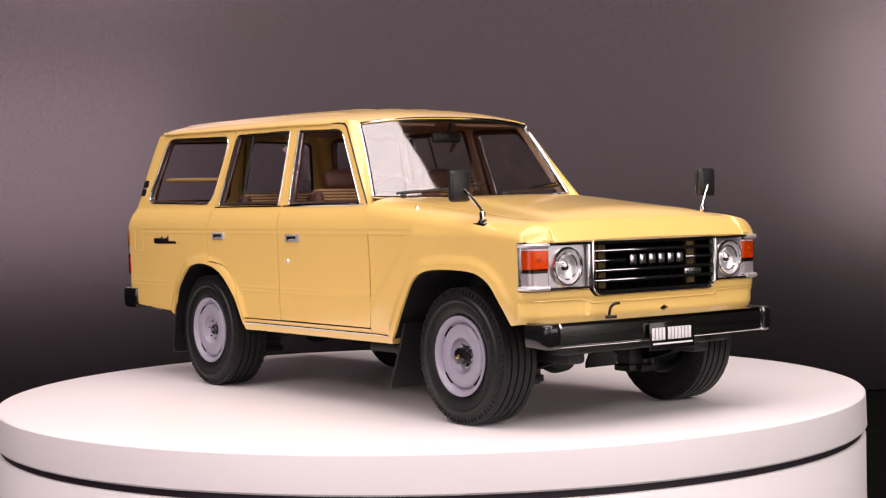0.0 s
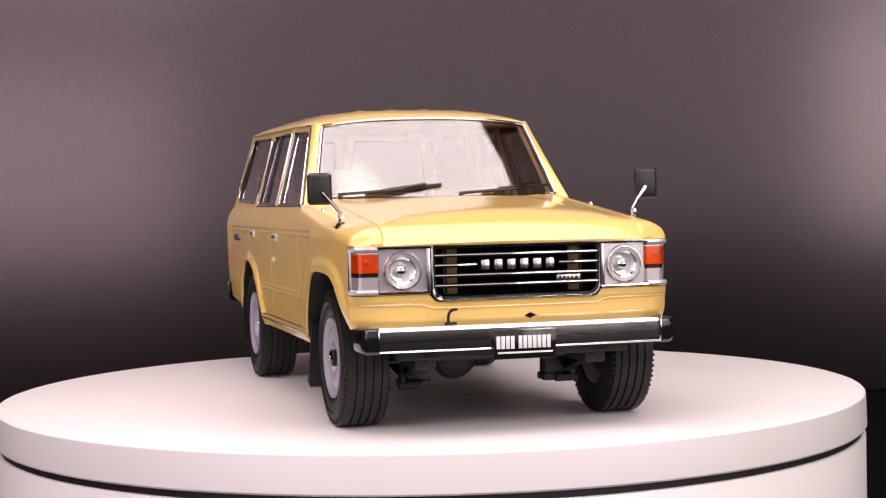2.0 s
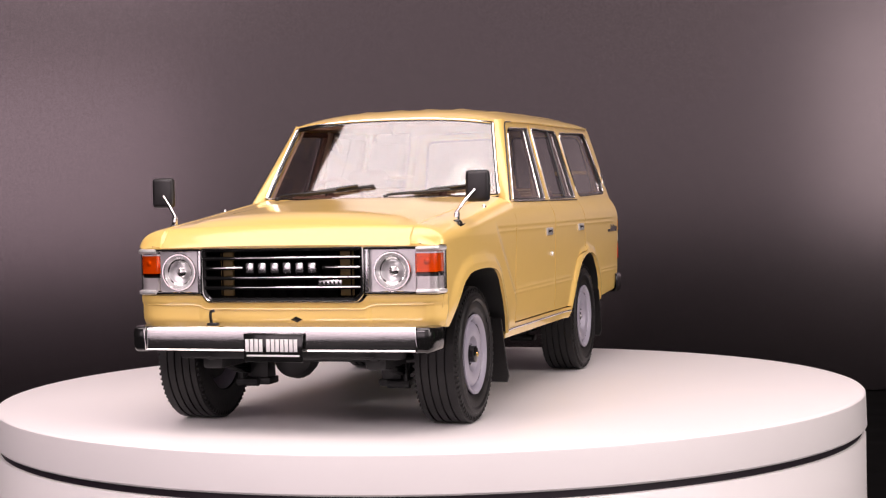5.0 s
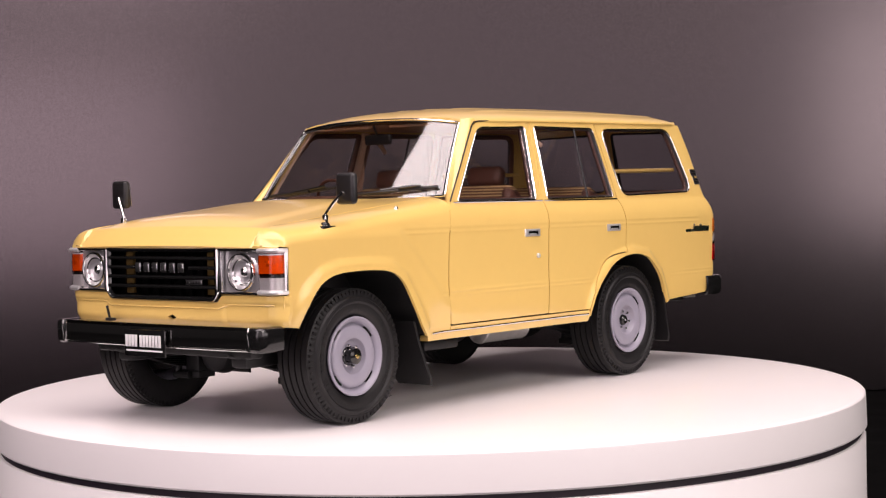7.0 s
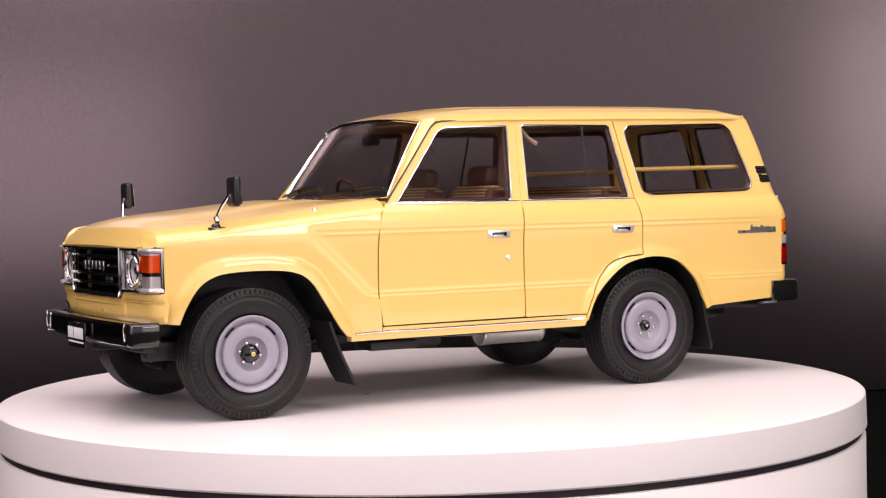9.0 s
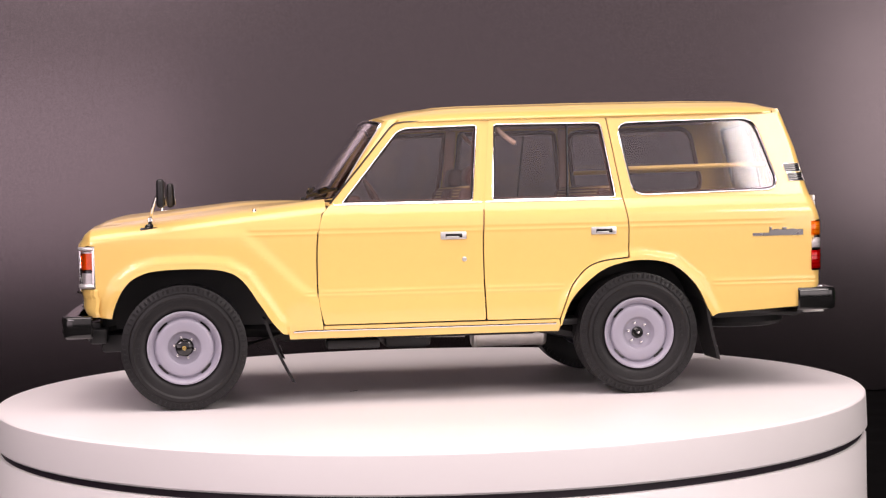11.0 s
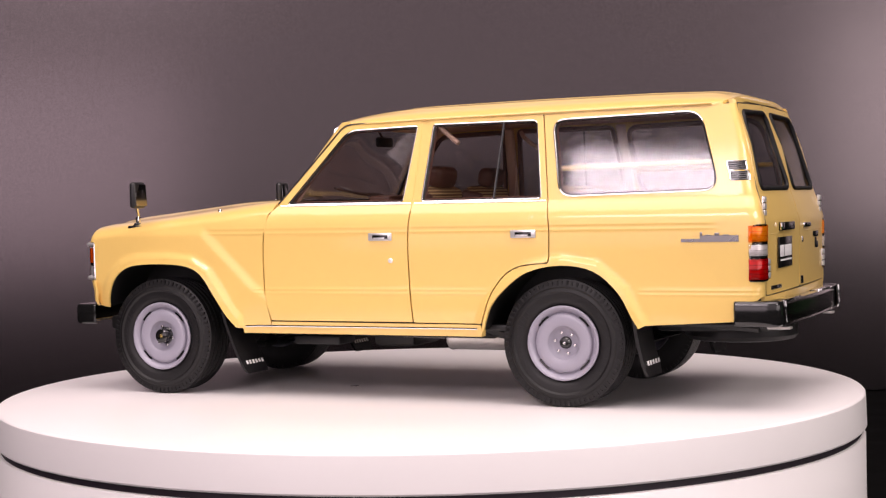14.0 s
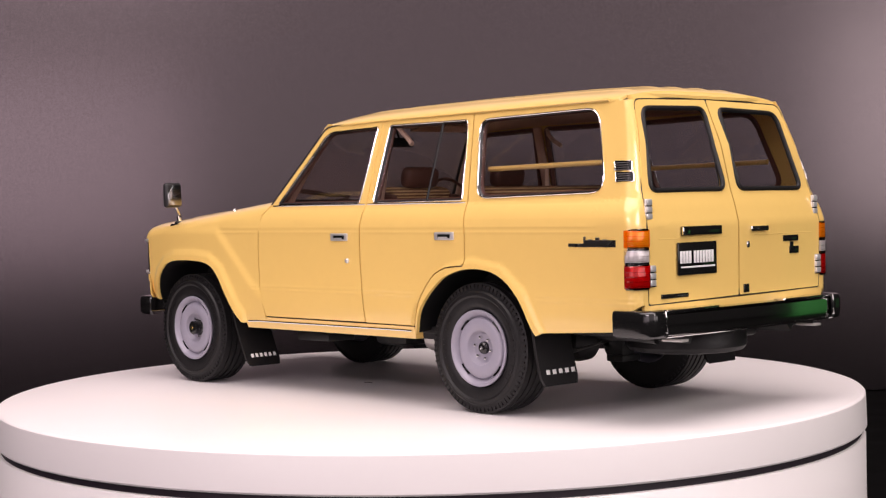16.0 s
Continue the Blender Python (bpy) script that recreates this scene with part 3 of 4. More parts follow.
    for z in (171.6, 172.8, 174.0, 175.2):
        rows.append([(rear_x(z) + 0.2 + (z - 171) * 0.35, y, z - 3.6 * (abs(y) / 66) ** 4) for y in steps(-64.5, 64.5, 6)])
    part("rear_header", slab(rows, lambda p: p + Vector((2.5, 0, 0))), PAINT, roof, "cream strip above the tail doors")


def windscreen():
    us = steps(-0.985, 0.985, 0.1)
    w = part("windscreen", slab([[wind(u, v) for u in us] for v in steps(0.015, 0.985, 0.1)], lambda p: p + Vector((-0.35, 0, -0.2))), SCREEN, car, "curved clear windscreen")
    us, vs = steps(-0.97, 0.97, 0.1), steps(0.03, 0.97, 0.1)
    ring = [wind(u, 0.005) for u in us] + [wind(0.993, 0.012)] + [wind(0.993, v) for v in vs] + [wind(0.993, 0.99)] + [wind(u, 0.995) for u in us[::-1]] + [wind(-0.993, 0.99)] + [wind(-0.993, v) for v in vs[::-1]] + [wind(-0.993, 0.012)]
    part("windscreen_trim", tube([p + Vector((0.3, 0, 0.1)) for p in ring], 0.8, True, 8), CHROME, w, "bright chrome windscreen trim")
    part("windscreen_seal", tube([p + Vector((-0.1, p.y * -0.012, -0.6)) for p in ring], 1.0, True, 8), BLACK, w, "black rubber windscreen seal")
    rows = [[(x, y, z) for y in steps(-77, 77, 11)] for x, z in ((38, 119.0), (50, 119.6), (57, 118.8), (64, 117.5))]
    part("cowl", slab(rows, lambda p: p + Vector((0, 0, -2))), PAINT, car, "cream cowl below the windscreen")
    for y0, y1, r1 in ((-62, 0, 0.10), (10, 70, 0.065)):
        wiper = part("wiper", box((51.0 + 8 * (1 - (y0 / 75) ** 2), y0, 122.2), (2.6, 3.0, 2.2), 0.6), BLACK, car, "black windscreen wiper resting on the glass")
        n = 8
        path = [wind((y0 + (y1 - y0) * i / n) / 74.5, 0.03 + r1 * i / n) + Vector((1.9 + 0.5 * math.sin(math.pi * i / n), 0, 1.3)) for i in range(n + 1)]
        part("wiper_arm", tube(path[:6], 1.0, n=6), BLACK, wiper)
        blade = [wind((y0 + (y1 - y0) * (0.25 + 0.75 * i / n)) / 74.5, 0.05 + r1 * i / n) + Vector((1.0, 0, 0.8)) for i in range(n + 1)]
        part("wiper_blade", tube(blade, 1.1, n=6, flat=0.8), BLACK, wiper)
        mid = [wind((y0 + (y1 - y0) * (0.42 + 0.42 * i / n)) / 74.5, 0.07 + 0.7 * r1 * i / n) + Vector((2.4, 0, 1.8)) for i in range(n + 1)]
        part("wiper_bridge", tube(mid, 0.9, n=6), GLOSS_BLACK, wiper)


def bonnet():
    edge = [(52, 121.2), (56, 120.9), (131, 112.7), (180, 107.9), (186.4, 106.9), (189.5, 104.6), (193, 100.6), (195.4, 97.9), (196.0, 97.0)]

    def top(x, y):
        z = table(edge, x)
        crown = 1.0 + 3.6 * smooth(58, 105, x) * (1 - smooth(166, 192, x))
        z += crown * (1 - (abs(y) / 69.3) ** 2)
        lim = 40 + 16 * smooth(60, 185, x)
        z += 0.9 * (1 - smooth(lim - 3, lim + 3, abs(y))) * smooth(58, 75, x) * (1 - smooth(178, 186, x))
        return z
    rows = []
    for y in sorted({*steps(-69.3, 69.3, 4), 69.0, -69.0, 67.5, -67.5}):
        rear = 64.5 - 10.5 * (y / 69.3) ** 2
        bow = 0.6 - 3.2 * (abs(y) / 69.3) ** 3
        xs = [rear + (180 - rear) * u for u in steps(0, 1, 0.04)] + [183, 185, 186.4, 187.6, 189.5, 191.2, 193, 194.4, 195.4, 196.0]
        rows.append([(x + bow * smooth(150, 190, x), y, top(x, y) - (0.5 if abs(y) > 69.1 else 0)) for x in xs])
    hood = part("bonnet", slab(rows, lambda p: p + Vector((-1.0 if p.x > 185 else 0, 0, -1.3))), PAINT, car, "cream bonnet with a raised middle and a drooped nose", sharp=45)
    for sg in (1, -1):
        part("washer_jet", lathe([(0, 1.2), (0.8, 1.1), (1.3, 0.2), (1.4, -1)], (91.0, sg * 79.4, 115.4), 12, "z"), CHROME, car, "small chrome stud on the wing")


for sg in (1, -1):
    front_door(sg)
    rear_door(sg)
    front_wing(sg)
    quarter(sg)
body_shell()
windscreen()
bonnet()


# ---- tail ----
def tail_x(y, z):
    return rear_x(z) - 2.4 * (1 - min(1.0, (abs(y) / 78) ** 2)) * smooth(176, 140, z)


def tail_part(name, outline, holes, parent, mat=None, lift=0.0, t=2.0, label="", d=5):
    zs = steps(62, 176, d)
    return part(name, panel(outline, holes, lambda y, z: (tail_x(y, z) - lift, y, z), lambda y, z: (tail_x(y, z) - lift + t, y, z), steps(-82, 82, d), [*zs, 104, 109, 114, 118, 122]), mat or PAINT, parent, label)


def tail_box(name, y, z, w, h, parent, mat, lift=0.5, label="", r=0.2, deep=1.0):
    return part(name, box((tail_x(y, z) - lift + deep / 2, y, z), (deep, w, h), min(r, deep * 0.45)), mat, parent, label)


def plate_bars(plate, make, y, z, way):
    """Plain white bars on a plate: four, a gap, then seven, over one thin line."""
    for i in range(11):
        off = (-14.2 + i * 2.5 + (1.6 if i > 3 else 0)) * way
        part("plate_bar", make(y + off, z, 1.95, 6.4), WHITE_INK, plate)
    part("plate_line", make(y, z - 5.2, 29.0, 0.9), WHITE_INK, plate)


def tail_doors():
    split = 3.2
    sides = {1: ([(split + 0.5, 65.2, 1), (77.2, 64.0, 2), (78.0, 104, 4), (76.2, 118, 4), (64.8, 169.6, 5), (split + 0.5, 171.0, 1)], [(69.5, 122.0, 5), (61.0, 165.2, 6), (8.6, 166.2, 5), (8.8, 122.2, 5)]),
             -1: ([(split - 0.5, 65.2, 1), (split - 0.5, 171.0, 1), (-64.8, 169.6, 5), (-76.2, 118, 4), (-78.0, 104, 4), (-77.2, 65.6, 2)], [(-4.2, 122.2, 5), (-5.0, 166.0, 5), (-58.4, 164.8, 6), (-66.2, 122.0, 5)])}
    for sg, (out, hole) in sides.items():
        hole = rounded(hole)
        d = tail_part("tail_door", rounded(out), [hole], car, label="cream side-hinged tail door")
        part("window_glass", panel(hole, [], lambda y, z: (tail_x(y, z) + 0.8, y, z), lambda y, z: (tail_x(y, z) + 1.05, y, z), steps(-80, 80, 12), steps(120, 170, 10)), GLASS, d, "clear glass pane")
        part("window_seal", tube([(tail_x(y, z) - 0.1, y, z) for y, z in hole], 1.35, True, 8, up=(1, 0, 0)), RUBBER, d, "black rubber window seal")
        # thin black tube draws the dark of the open gap round the door
        seam = [(tail_x(y, z) + 0.35, y, z) for y, z in rounded([(a + (0.35 if a > split else -0.35) * (abs(a - split) > 1), b + (0.3 if b > 100 else -0.3), c) for a, b, c in out])]
        part("gap_shade_line", tube(seam, 0.4, True, 6, up=(1, 0, 0)), BLACK, d, "thin black line for the shade in the gap")
        card = rounded([(sg * 8 + 2, 68, 2), (sg * 72, 68, 2), (sg * 74, 117, 2), (sg * 8 + 2, 117, 2)])
        part("door_card", panel(card, [], lambda y, z: (tail_x(y, z) + 2.4, y, z), lambda y, z: (tail_x(y, z) + 5.0, y, z), steps(-72, 72, 12), [104, 110, 114]), TAN, d, "tan inner door card")
        for z in (112.4, 78.6):
            h = tail_box("hinge", sg * 75.4, z, 5.0, 10.8, d, BRIGHT, 0.7, "chrome door hinge", 0.3)
            for dz in (-3.6, 0, 3.6):
                part("hinge_knuckle", box((tail_x(sg * 75.4, z) - 1.0, sg * 75.4, z + dz), (1.0, 4.4, 3.0), 0.3), BRIGHT, h)
                part("hinge_gap", box((tail_x(sg * 75.4, z) - 0.75, sg * 75.4, z + dz - 1.8), (0.5, 5.0, 0.4)), GLOSS_BLACK, h)
        # pressed frame line
        for z in (95.8,):
            pts = [(tail_x(y, z) + 0.15, y, z + 1.2) for y in steps(sg * 13 + 2, sg * 70, 6)]
            part("pressed_rib", tube(pts, 0.3, n=6), PAINT, d)
        if sg > 0:
            h = tail_box("door_handle", 36.2, 100.8, 33.5, 4.8, d, GLOSS_BLACK, 1.6, "black grab bar with a chrome end", 0.6, 2.2)
            part("handle_end", box((tail_x(50, 100.8) - 1.4, 50.0, 100.8), (1.4, 6.0, 4.4), 0.4), CHROME, h, "chrome end")
            pl = tail_box("plate", 39.9, 86.4, 33.0, 17.0, d, GLOSS_BLACK, 0.9, "black plate with white bars", 0.3)
            plate_bars(pl, lambda y, z, w, h: box((tail_x(39.9, 86) - 1.0, y, z), (0.3, w, h), 0.1), 39.9, 87.2, -1)
            sc = tail_box("script_badge", 57.5, 67.6, 22.0, 2.2, d, GLOSS_BLACK, 0.5, "small dark script badge", 0.1)
            for y in (63.0, 52.0):
                part("badge_bar", box((tail_x(y, 67.6) - 0.6, y, 67.6), (0.3, 8.0, 1.0)), SATIN, sc)
        else:
            h = tail_box("door_handle", -14.8, 100.4, 16.0, 3.0, d, CHROME, 1.6, "chrome pull handle", 0.6, 2.2)
            part("recess", box((tail_x(-17, 100.2) - 1.7, -17.2, 100.2), (0.8, 9.0, 1.8), 0.2), GLOSS_BLACK, h)
            tail_box("door_lock", -5.0, 92.0, 2.4, 3.6, d, SATIN, 0.6, "silver key lock", 0.5)
            tail_box("badge", -46.5, 94.2, 15.0, 3.4, d, GLOSS_BLACK, 0.6, "small black badge")
            tail_box("badge", -50.0, 87.6, 9.0, 4.0, d, GLOSS_BLACK, 0.6, "small black badge")
            tail_box("badge", -47.6, 90.2, 3.2, 4.0, d, GLOSS_BLACK, 0.6, "small black badge")
            tail_box("latch", -3.0, 68.4, 4.6, 4.6, d, GLOSS_BLACK, 0.7, "small black latch")
    # lower rear panel and corner strips beside the doors
    out = [(-79.5, 58), (79.5, 58), (79.5, 63.4), (-79.5, 65.0)]
    rear = tail_part("rear_panel", out, [], car, label="cream panel below the tail doors")
    for sg in (1, -1):
        rows = []
        for z in steps(58, 172, 6):
            w = side_y(rear_x(z), z)
            inner = table([(58, 77.6), (104, 78.4), (118, 76.6), (170, 65.2), (173, 64.4)], z)
            rows.append([(tail_x(y, z) + 0.05 if y < w else rear_x(z), sg * y, z) for y in (inner, (inner + w) / 2, w)])
        part("corner_strip", slab(rows, lambda p: p + Vector((2.0, 0, 0))), PAINT, rear, "cream corner of the rear body")


def tail_light(sg):
    plan = [(-247.0, 88.1), (-249.6, 87.9), (-251.8, 87.0), (-253.4, 85.2), (-254.3, 82.6), (-254.7, 78.2), (-250.0, 78.2), (-247.0, 80.5)]

    def prism(z0, z1, grow):
        ring = [Vector((x, sg * y)) for x, y in plan]
        mid = sum(ring, Vector((0, 0))) / len(ring)
        rows = [[(*(mid + (q - mid) * (grow - inset)), z) for q in ring] for z, inset in ((z0, 0.08), (z0 + 0.5, 0), (z1 - 0.5, 0), (z1, 0.08))]
        bm = grid(rows, closed=True)
        bm.verts.ensure_lookup_table()
        n = len(ring)
        bm.faces.new([bm.verts[i] for i in range(n)][::-1])
        bm.faces.new([bm.verts[3 * n + i] for i in range(n)])
        return bm
    lamp = part("tail_light", prism(71.8, 102.8, 1.0), GLOSS_BLACK, car, "wrap-round tail light of three colours")
    for name, mat, z0, z1, label in (("amber_lens", TAIL_AMBER, 92.8, 102.4, "amber lens"), ("clear_lens", CLEAR_LAMP, 85.0, 92.4, "clear lens"), ("red_lens", RED, 72.2, 84.6, "red lens")):
        part("lamp_reflector", prism(z0 + 0.3, z1 - 0.3, 1.01), TAIL_BACK, lamp, "bright backing behind the lens")
        c = part(name, prism(z0, z1, 1.08), mat, lamp, label)
        for i in range(int((z1 - z0) / 2.4)):
            z = z0 + 1.4 + i * 2.4
            part("lens_rib", tube([(x * 1.0 + 0.05, sg * (y + 0.25), z) for x, y in plan[:6]], 0.14, n=6), mat, c)


def bumper_bar(name, x, z, half, bow, deep, h, mat, sg):
    """A bumper bar with a channel profile, bowed a little in plan."""
    prof = [(-deep, h / 2 - 0.2), (-1.6, h / 2), (-0.9, h / 2 - 0.7), (-0.1, h / 2 - 1.6), (0, 0), (-0.04, -h / 2 + 1.6), (-0.2, -h / 2 + 0.7), (-0.9, -h / 2), (-deep, -h / 2 + 0.2)]
    rows = [[(x + sg * (a - bow * (y / half) ** 2), y, z + b) for a, b in prof] for y in steps(-half, half, 5)]
    return slab(rows, lambda p: p + Vector((-sg * 0.8, 0, 0)))


def bumper_cap(x, z, y, sg, side, deep, h, out=1.0):
    """A black moulded end that wraps round to the side."""
    path = [(x + sg * 0.9, y), (x + sg * 0.9, y + 3 * out), (x + sg * 0.2, y + 6.5 * out), (x - sg * 3, y + 8.6 * out), (x - sg * 10, y + 9.4 * out), (x - sg * deep, y + 9.6 * out)]
    path = curve_through(path, 4)
    rows = []
    for i, (ax, ay) in enumerate(path):
        bx, by = path[max(0, i - 1)]
        cx, cy = path[min(len(path) - 1, i + 1)]
        n = Vector((cy - by, bx - cx)) * sg
        n.normalize()
        rows.append([(ax - n.x * d, side * (ay - n.y * d), z + c) for d, c in ((6.0, h / 2 - 0.1), (2.6, h / 2), (1.5, h / 2 - 0.3), (0.7, h / 2 - 0.9), (0.2, h / 2 - 1.8), (0, h / 2 - 3.2), (0.1, -h / 2 + 3.0), (0.5, -h / 2 + 1.5), (1.2, -h / 2 + 0.6), (2.4, -h / 2), (6.0, -h / 2 + 0.2))])
    return slab(rows, lambda p: p + Vector((-sg * 0.8, -side * 0.8, 0)))


def bumpers():
    b = part("front_bumper", bumper_bar("front_bumper", 204.6, 50.3, 75.2, 2.4, 7.0, 12.2, CHROME, 1), CHROME, car, "chrome front bumper with black ends")
    for side in (1, -1):
        part("bumper_end", bumper_cap(202.0, 50.0, 74.6, 1, side, 15.5, 13.2), GLOSS_BLACK, b, "black moulded bumper end")
        part("end_bead", tube([(202.6, side * 74.8, 56.4), (203.2, side * 74.8, 54.4), (203.2, side * 74.8, 47), (202.6, side * 74.8, 44.4)], 0.55, n=6), CHROME, b)
    part("bumper_lip", tube([(204.5 - 2.4 * (y / 75) ** 2, y, 44.5) for y in steps(-75, 75, 8)], 0.4, n=6), CHROME, b, "bright lower lip")
    pl = part("plate", box((206.6, -0.4, 46.2), (1.0, 32.6, 14.6), 0.4), GLOSS_BLACK, b, "black plate with white bars")
    plate_bars(pl, lambda y, z, w, h: box((207.25, y, z), (0.4, w, h), 0.12), -0.4, 47.4, 1)
    r = part("rear_bumper", bumper_bar("rear_bumper", -264.6, 54.0, 76.5, 2.6, 9.0, 12.8, CHROME, -1), CHROME, car, "chrome rear bumper with black ends")
    part("bumper_step", box((-257.6, 0, 59.8), (9.0, 150.0, 1.0), 0.4), GLOSS_BLACK, r, "dark step on top of the bumper")
    for side in (1, -1):
        part("step_pad", box((-258.6, side * 52, 60.7), (8.0, 44.0, 1.4), 0.5), CHROME, r, "raised bright end of the step")
    for side in (1, -1):
        part("bumper_end", bumper_cap(-262.8, 54.4, 76.4, -1, side, 24, 14.2, 1.3), GLOSS_BLACK, r, "black moulded bumper end")
        part("end_bead", tube([(-263.4, side * 76.4, 61.0), (-263.9, side * 76.4, 58), (-263.9, side * 76.4, 50), (-263.4, side * 76.4, 47.6)], 0.55, n=6), CHROME, r)
        part("bumper_bracket", tube([(-190, side * 62, 46.4), (-225, side * 62, 46.6), (-250, side * 60, 45.6), (-262, side * 60, 46.2)], 1.6, n=8), UNDER, r, "black bumper bracket")
        part("bracket_tip", box((-257.0, side * 61.0, 45.0), (13.0, 6.0, 1.4), 0.4), EXHAUST, r, "silver tip of the bracket")
    part("bumper_lip", tube([(-264.4 + 1.6 * (y / 75) ** 2, y, 47.8) for y in steps(-76, 76, 8)], 0.5, n=6), CHROME, r, "bright lower lip")


# ---- nose ----
def nose_x(y, z):
    x = 194.2 - 4.0 * (abs(y) / 84) ** 3
    if z < 72.2 and abs(y) > 75:
        x -= 6.0 * ((abs(y) - 75) / 11) ** 2.2
    if z < 69:
        x -= 1.2 * smooth(69, 66.5, z) * (1 if abs(y) > 47 else 0.4) + 2.8 * smooth(60, 54, z)
    return x


def nose():
    out = rounded([(-86.0, 72.0, 0.5), (-85.6, 62, 3), (-84.2, 55.6, 2), (84.2, 55.6, 2), (85.6, 62, 3), (86.0, 72.0, 0.5), (46.2, 72.0, 1), (43.0, 68.2, 2), (-43.0, 68.2, 2), (-46.2, 72.0, 1)])
    hole = [(7.1 + 3.4 * a, 59.6 + 1.7 * b) for a, b in ((1, 0), (0, 1), (-1, 0), (0, -1))]
    v = part("front_apron", panel(out, [hole], lambda y, z: (nose_x(y, z), y, z), lambda y, z: (nose_x(y, z) - 2, y, z), [*steps(-84, 84, 4), 77, 79, 81, 83, 85, -77, -79, -81, -83, -85, 46.5, -46.5, 48.5, -48.5], [56, 57.5, 59, 60.5, 62, 64, 66, 66.8, 67.6, 68.4, 69.5, 71]), PAINT, car, "cream apron below the grille with a crank hole")
    part("crank_hole", box((190.0, 7.1, 59.6), (2.0, 8.0, 5.0)), GLOSS_BLACK, v, "dark diamond-shaped hole")
    part("pressed_rib", tube([(nose_x(y, 65.0) + 0.2, y, 65.0 + 2.2 * smooth(44, 50, abs(y))) for y in steps(-80, 80, 4)], 0.5, n=6), PAINT, v)
    hook = tube(curve_through([(199.0, -38, 57.0), (199.6, -38.2, 60.0), (200.4, -38.0, 62.6), (202.0, -36.8, 64.4), (203.6, -34.6, 64.8)], 3), 0.75, n=8)
    part("tow_hook", box((199.5, -37.0, 57.6), (3.0, 6.0, 1.6), 0.4, hook), BLACK, v, "small dark hook")
    part("radiator_panel", box((184.0, 0, 84), (2.0, 160, 28)), VELVET, car, "black panel behind the grille")
    part("lamp_shelf", box((188.0, 0, 97.6), (8.0, 150, 1.0)), UNDER, car, "black slam panel edge")


def grille():
    g = new("grille")
    g.parent = car
    tagged(g, "black grille with chrome bars and six plain bright blocks")
    out = rounded([(-44.6, 96.4, 0.6), (44.6, 96.4, 0.6), (44.6, 73.0, 2), (41.4, 69.2, 2), (-41.4, 69.2, 2), (-44.6, 73.0, 2)])
    part("grille_frame", tube([(195.0, y, z) for y, z in out], 0.62, True, 8, up=(1, 0, 0)), CHROME, g, "chrome grille surround")
    inner = [(y * 0.985, 83 + (z - 83) * 0.955) for y, z in out]
    part("grille_rim", tube([(193.6, y, z) for y, z in inner], 1.3, True, 8, up=(1, 0, 0)), GLOSS_BLACK, g, "black inner rim")
    for z in (91.4, 86.3, 81.2, 76.1):
        halves = [(-43.4, 43.4)] if z != 86.3 else [(-43.4, -21.5), (22.5, 43.4)]
        for a, b in halves:
            bar = part("grille_bar", box((193.6, (a + b) / 2, z), (3.4, b - a, 1.9), 0.3), GLOSS_BLACK, g, "black bar with a bright edge")
            part("bar_edge", box((195.1, (a + b) / 2, z + 0.1), (0.5, b - a, 0.95), 0.2), CHROME, bar, "bright edge")
    for y in steps(-36, 36, 9):
        part("grille_slat", box((187.4, y, 83), (3.0, 0.8, 25.0), 0.2), VELVET, g, "black upright slat")
    for sg in (1, -1):
        for z in (93.8, 88.8, 83.8, 78.8, 73.4):
            part("horn_bracket", box((187.5, sg * 33.5, z), (2.0, 7.0, 3.4), 0.3), BRONZE, g, "ochre piece behind the bars")
    # six plain bright blocks in place of the emblem
    for i in range(6):
        y = -17.2 + i * 6.9
        blk = box((195.6, y, 86.3), (1.6, 4.6, 5.4), 0.75)
        part("emblem_block", blk, SATIN, g, "plain chrome block")
    bd = part("badge", box((195.4, 27.2, 78.6), (0.8, 12.6, 2.8), 0.2), SATIN, g, "small silver badge")
    for i in range(5):
        part("badge_bar", box((195.9, 22.8 + i * 2.2, 78.6), (0.3, 1.2, 1.5), 0.1), GLOSS_BLACK, bd)


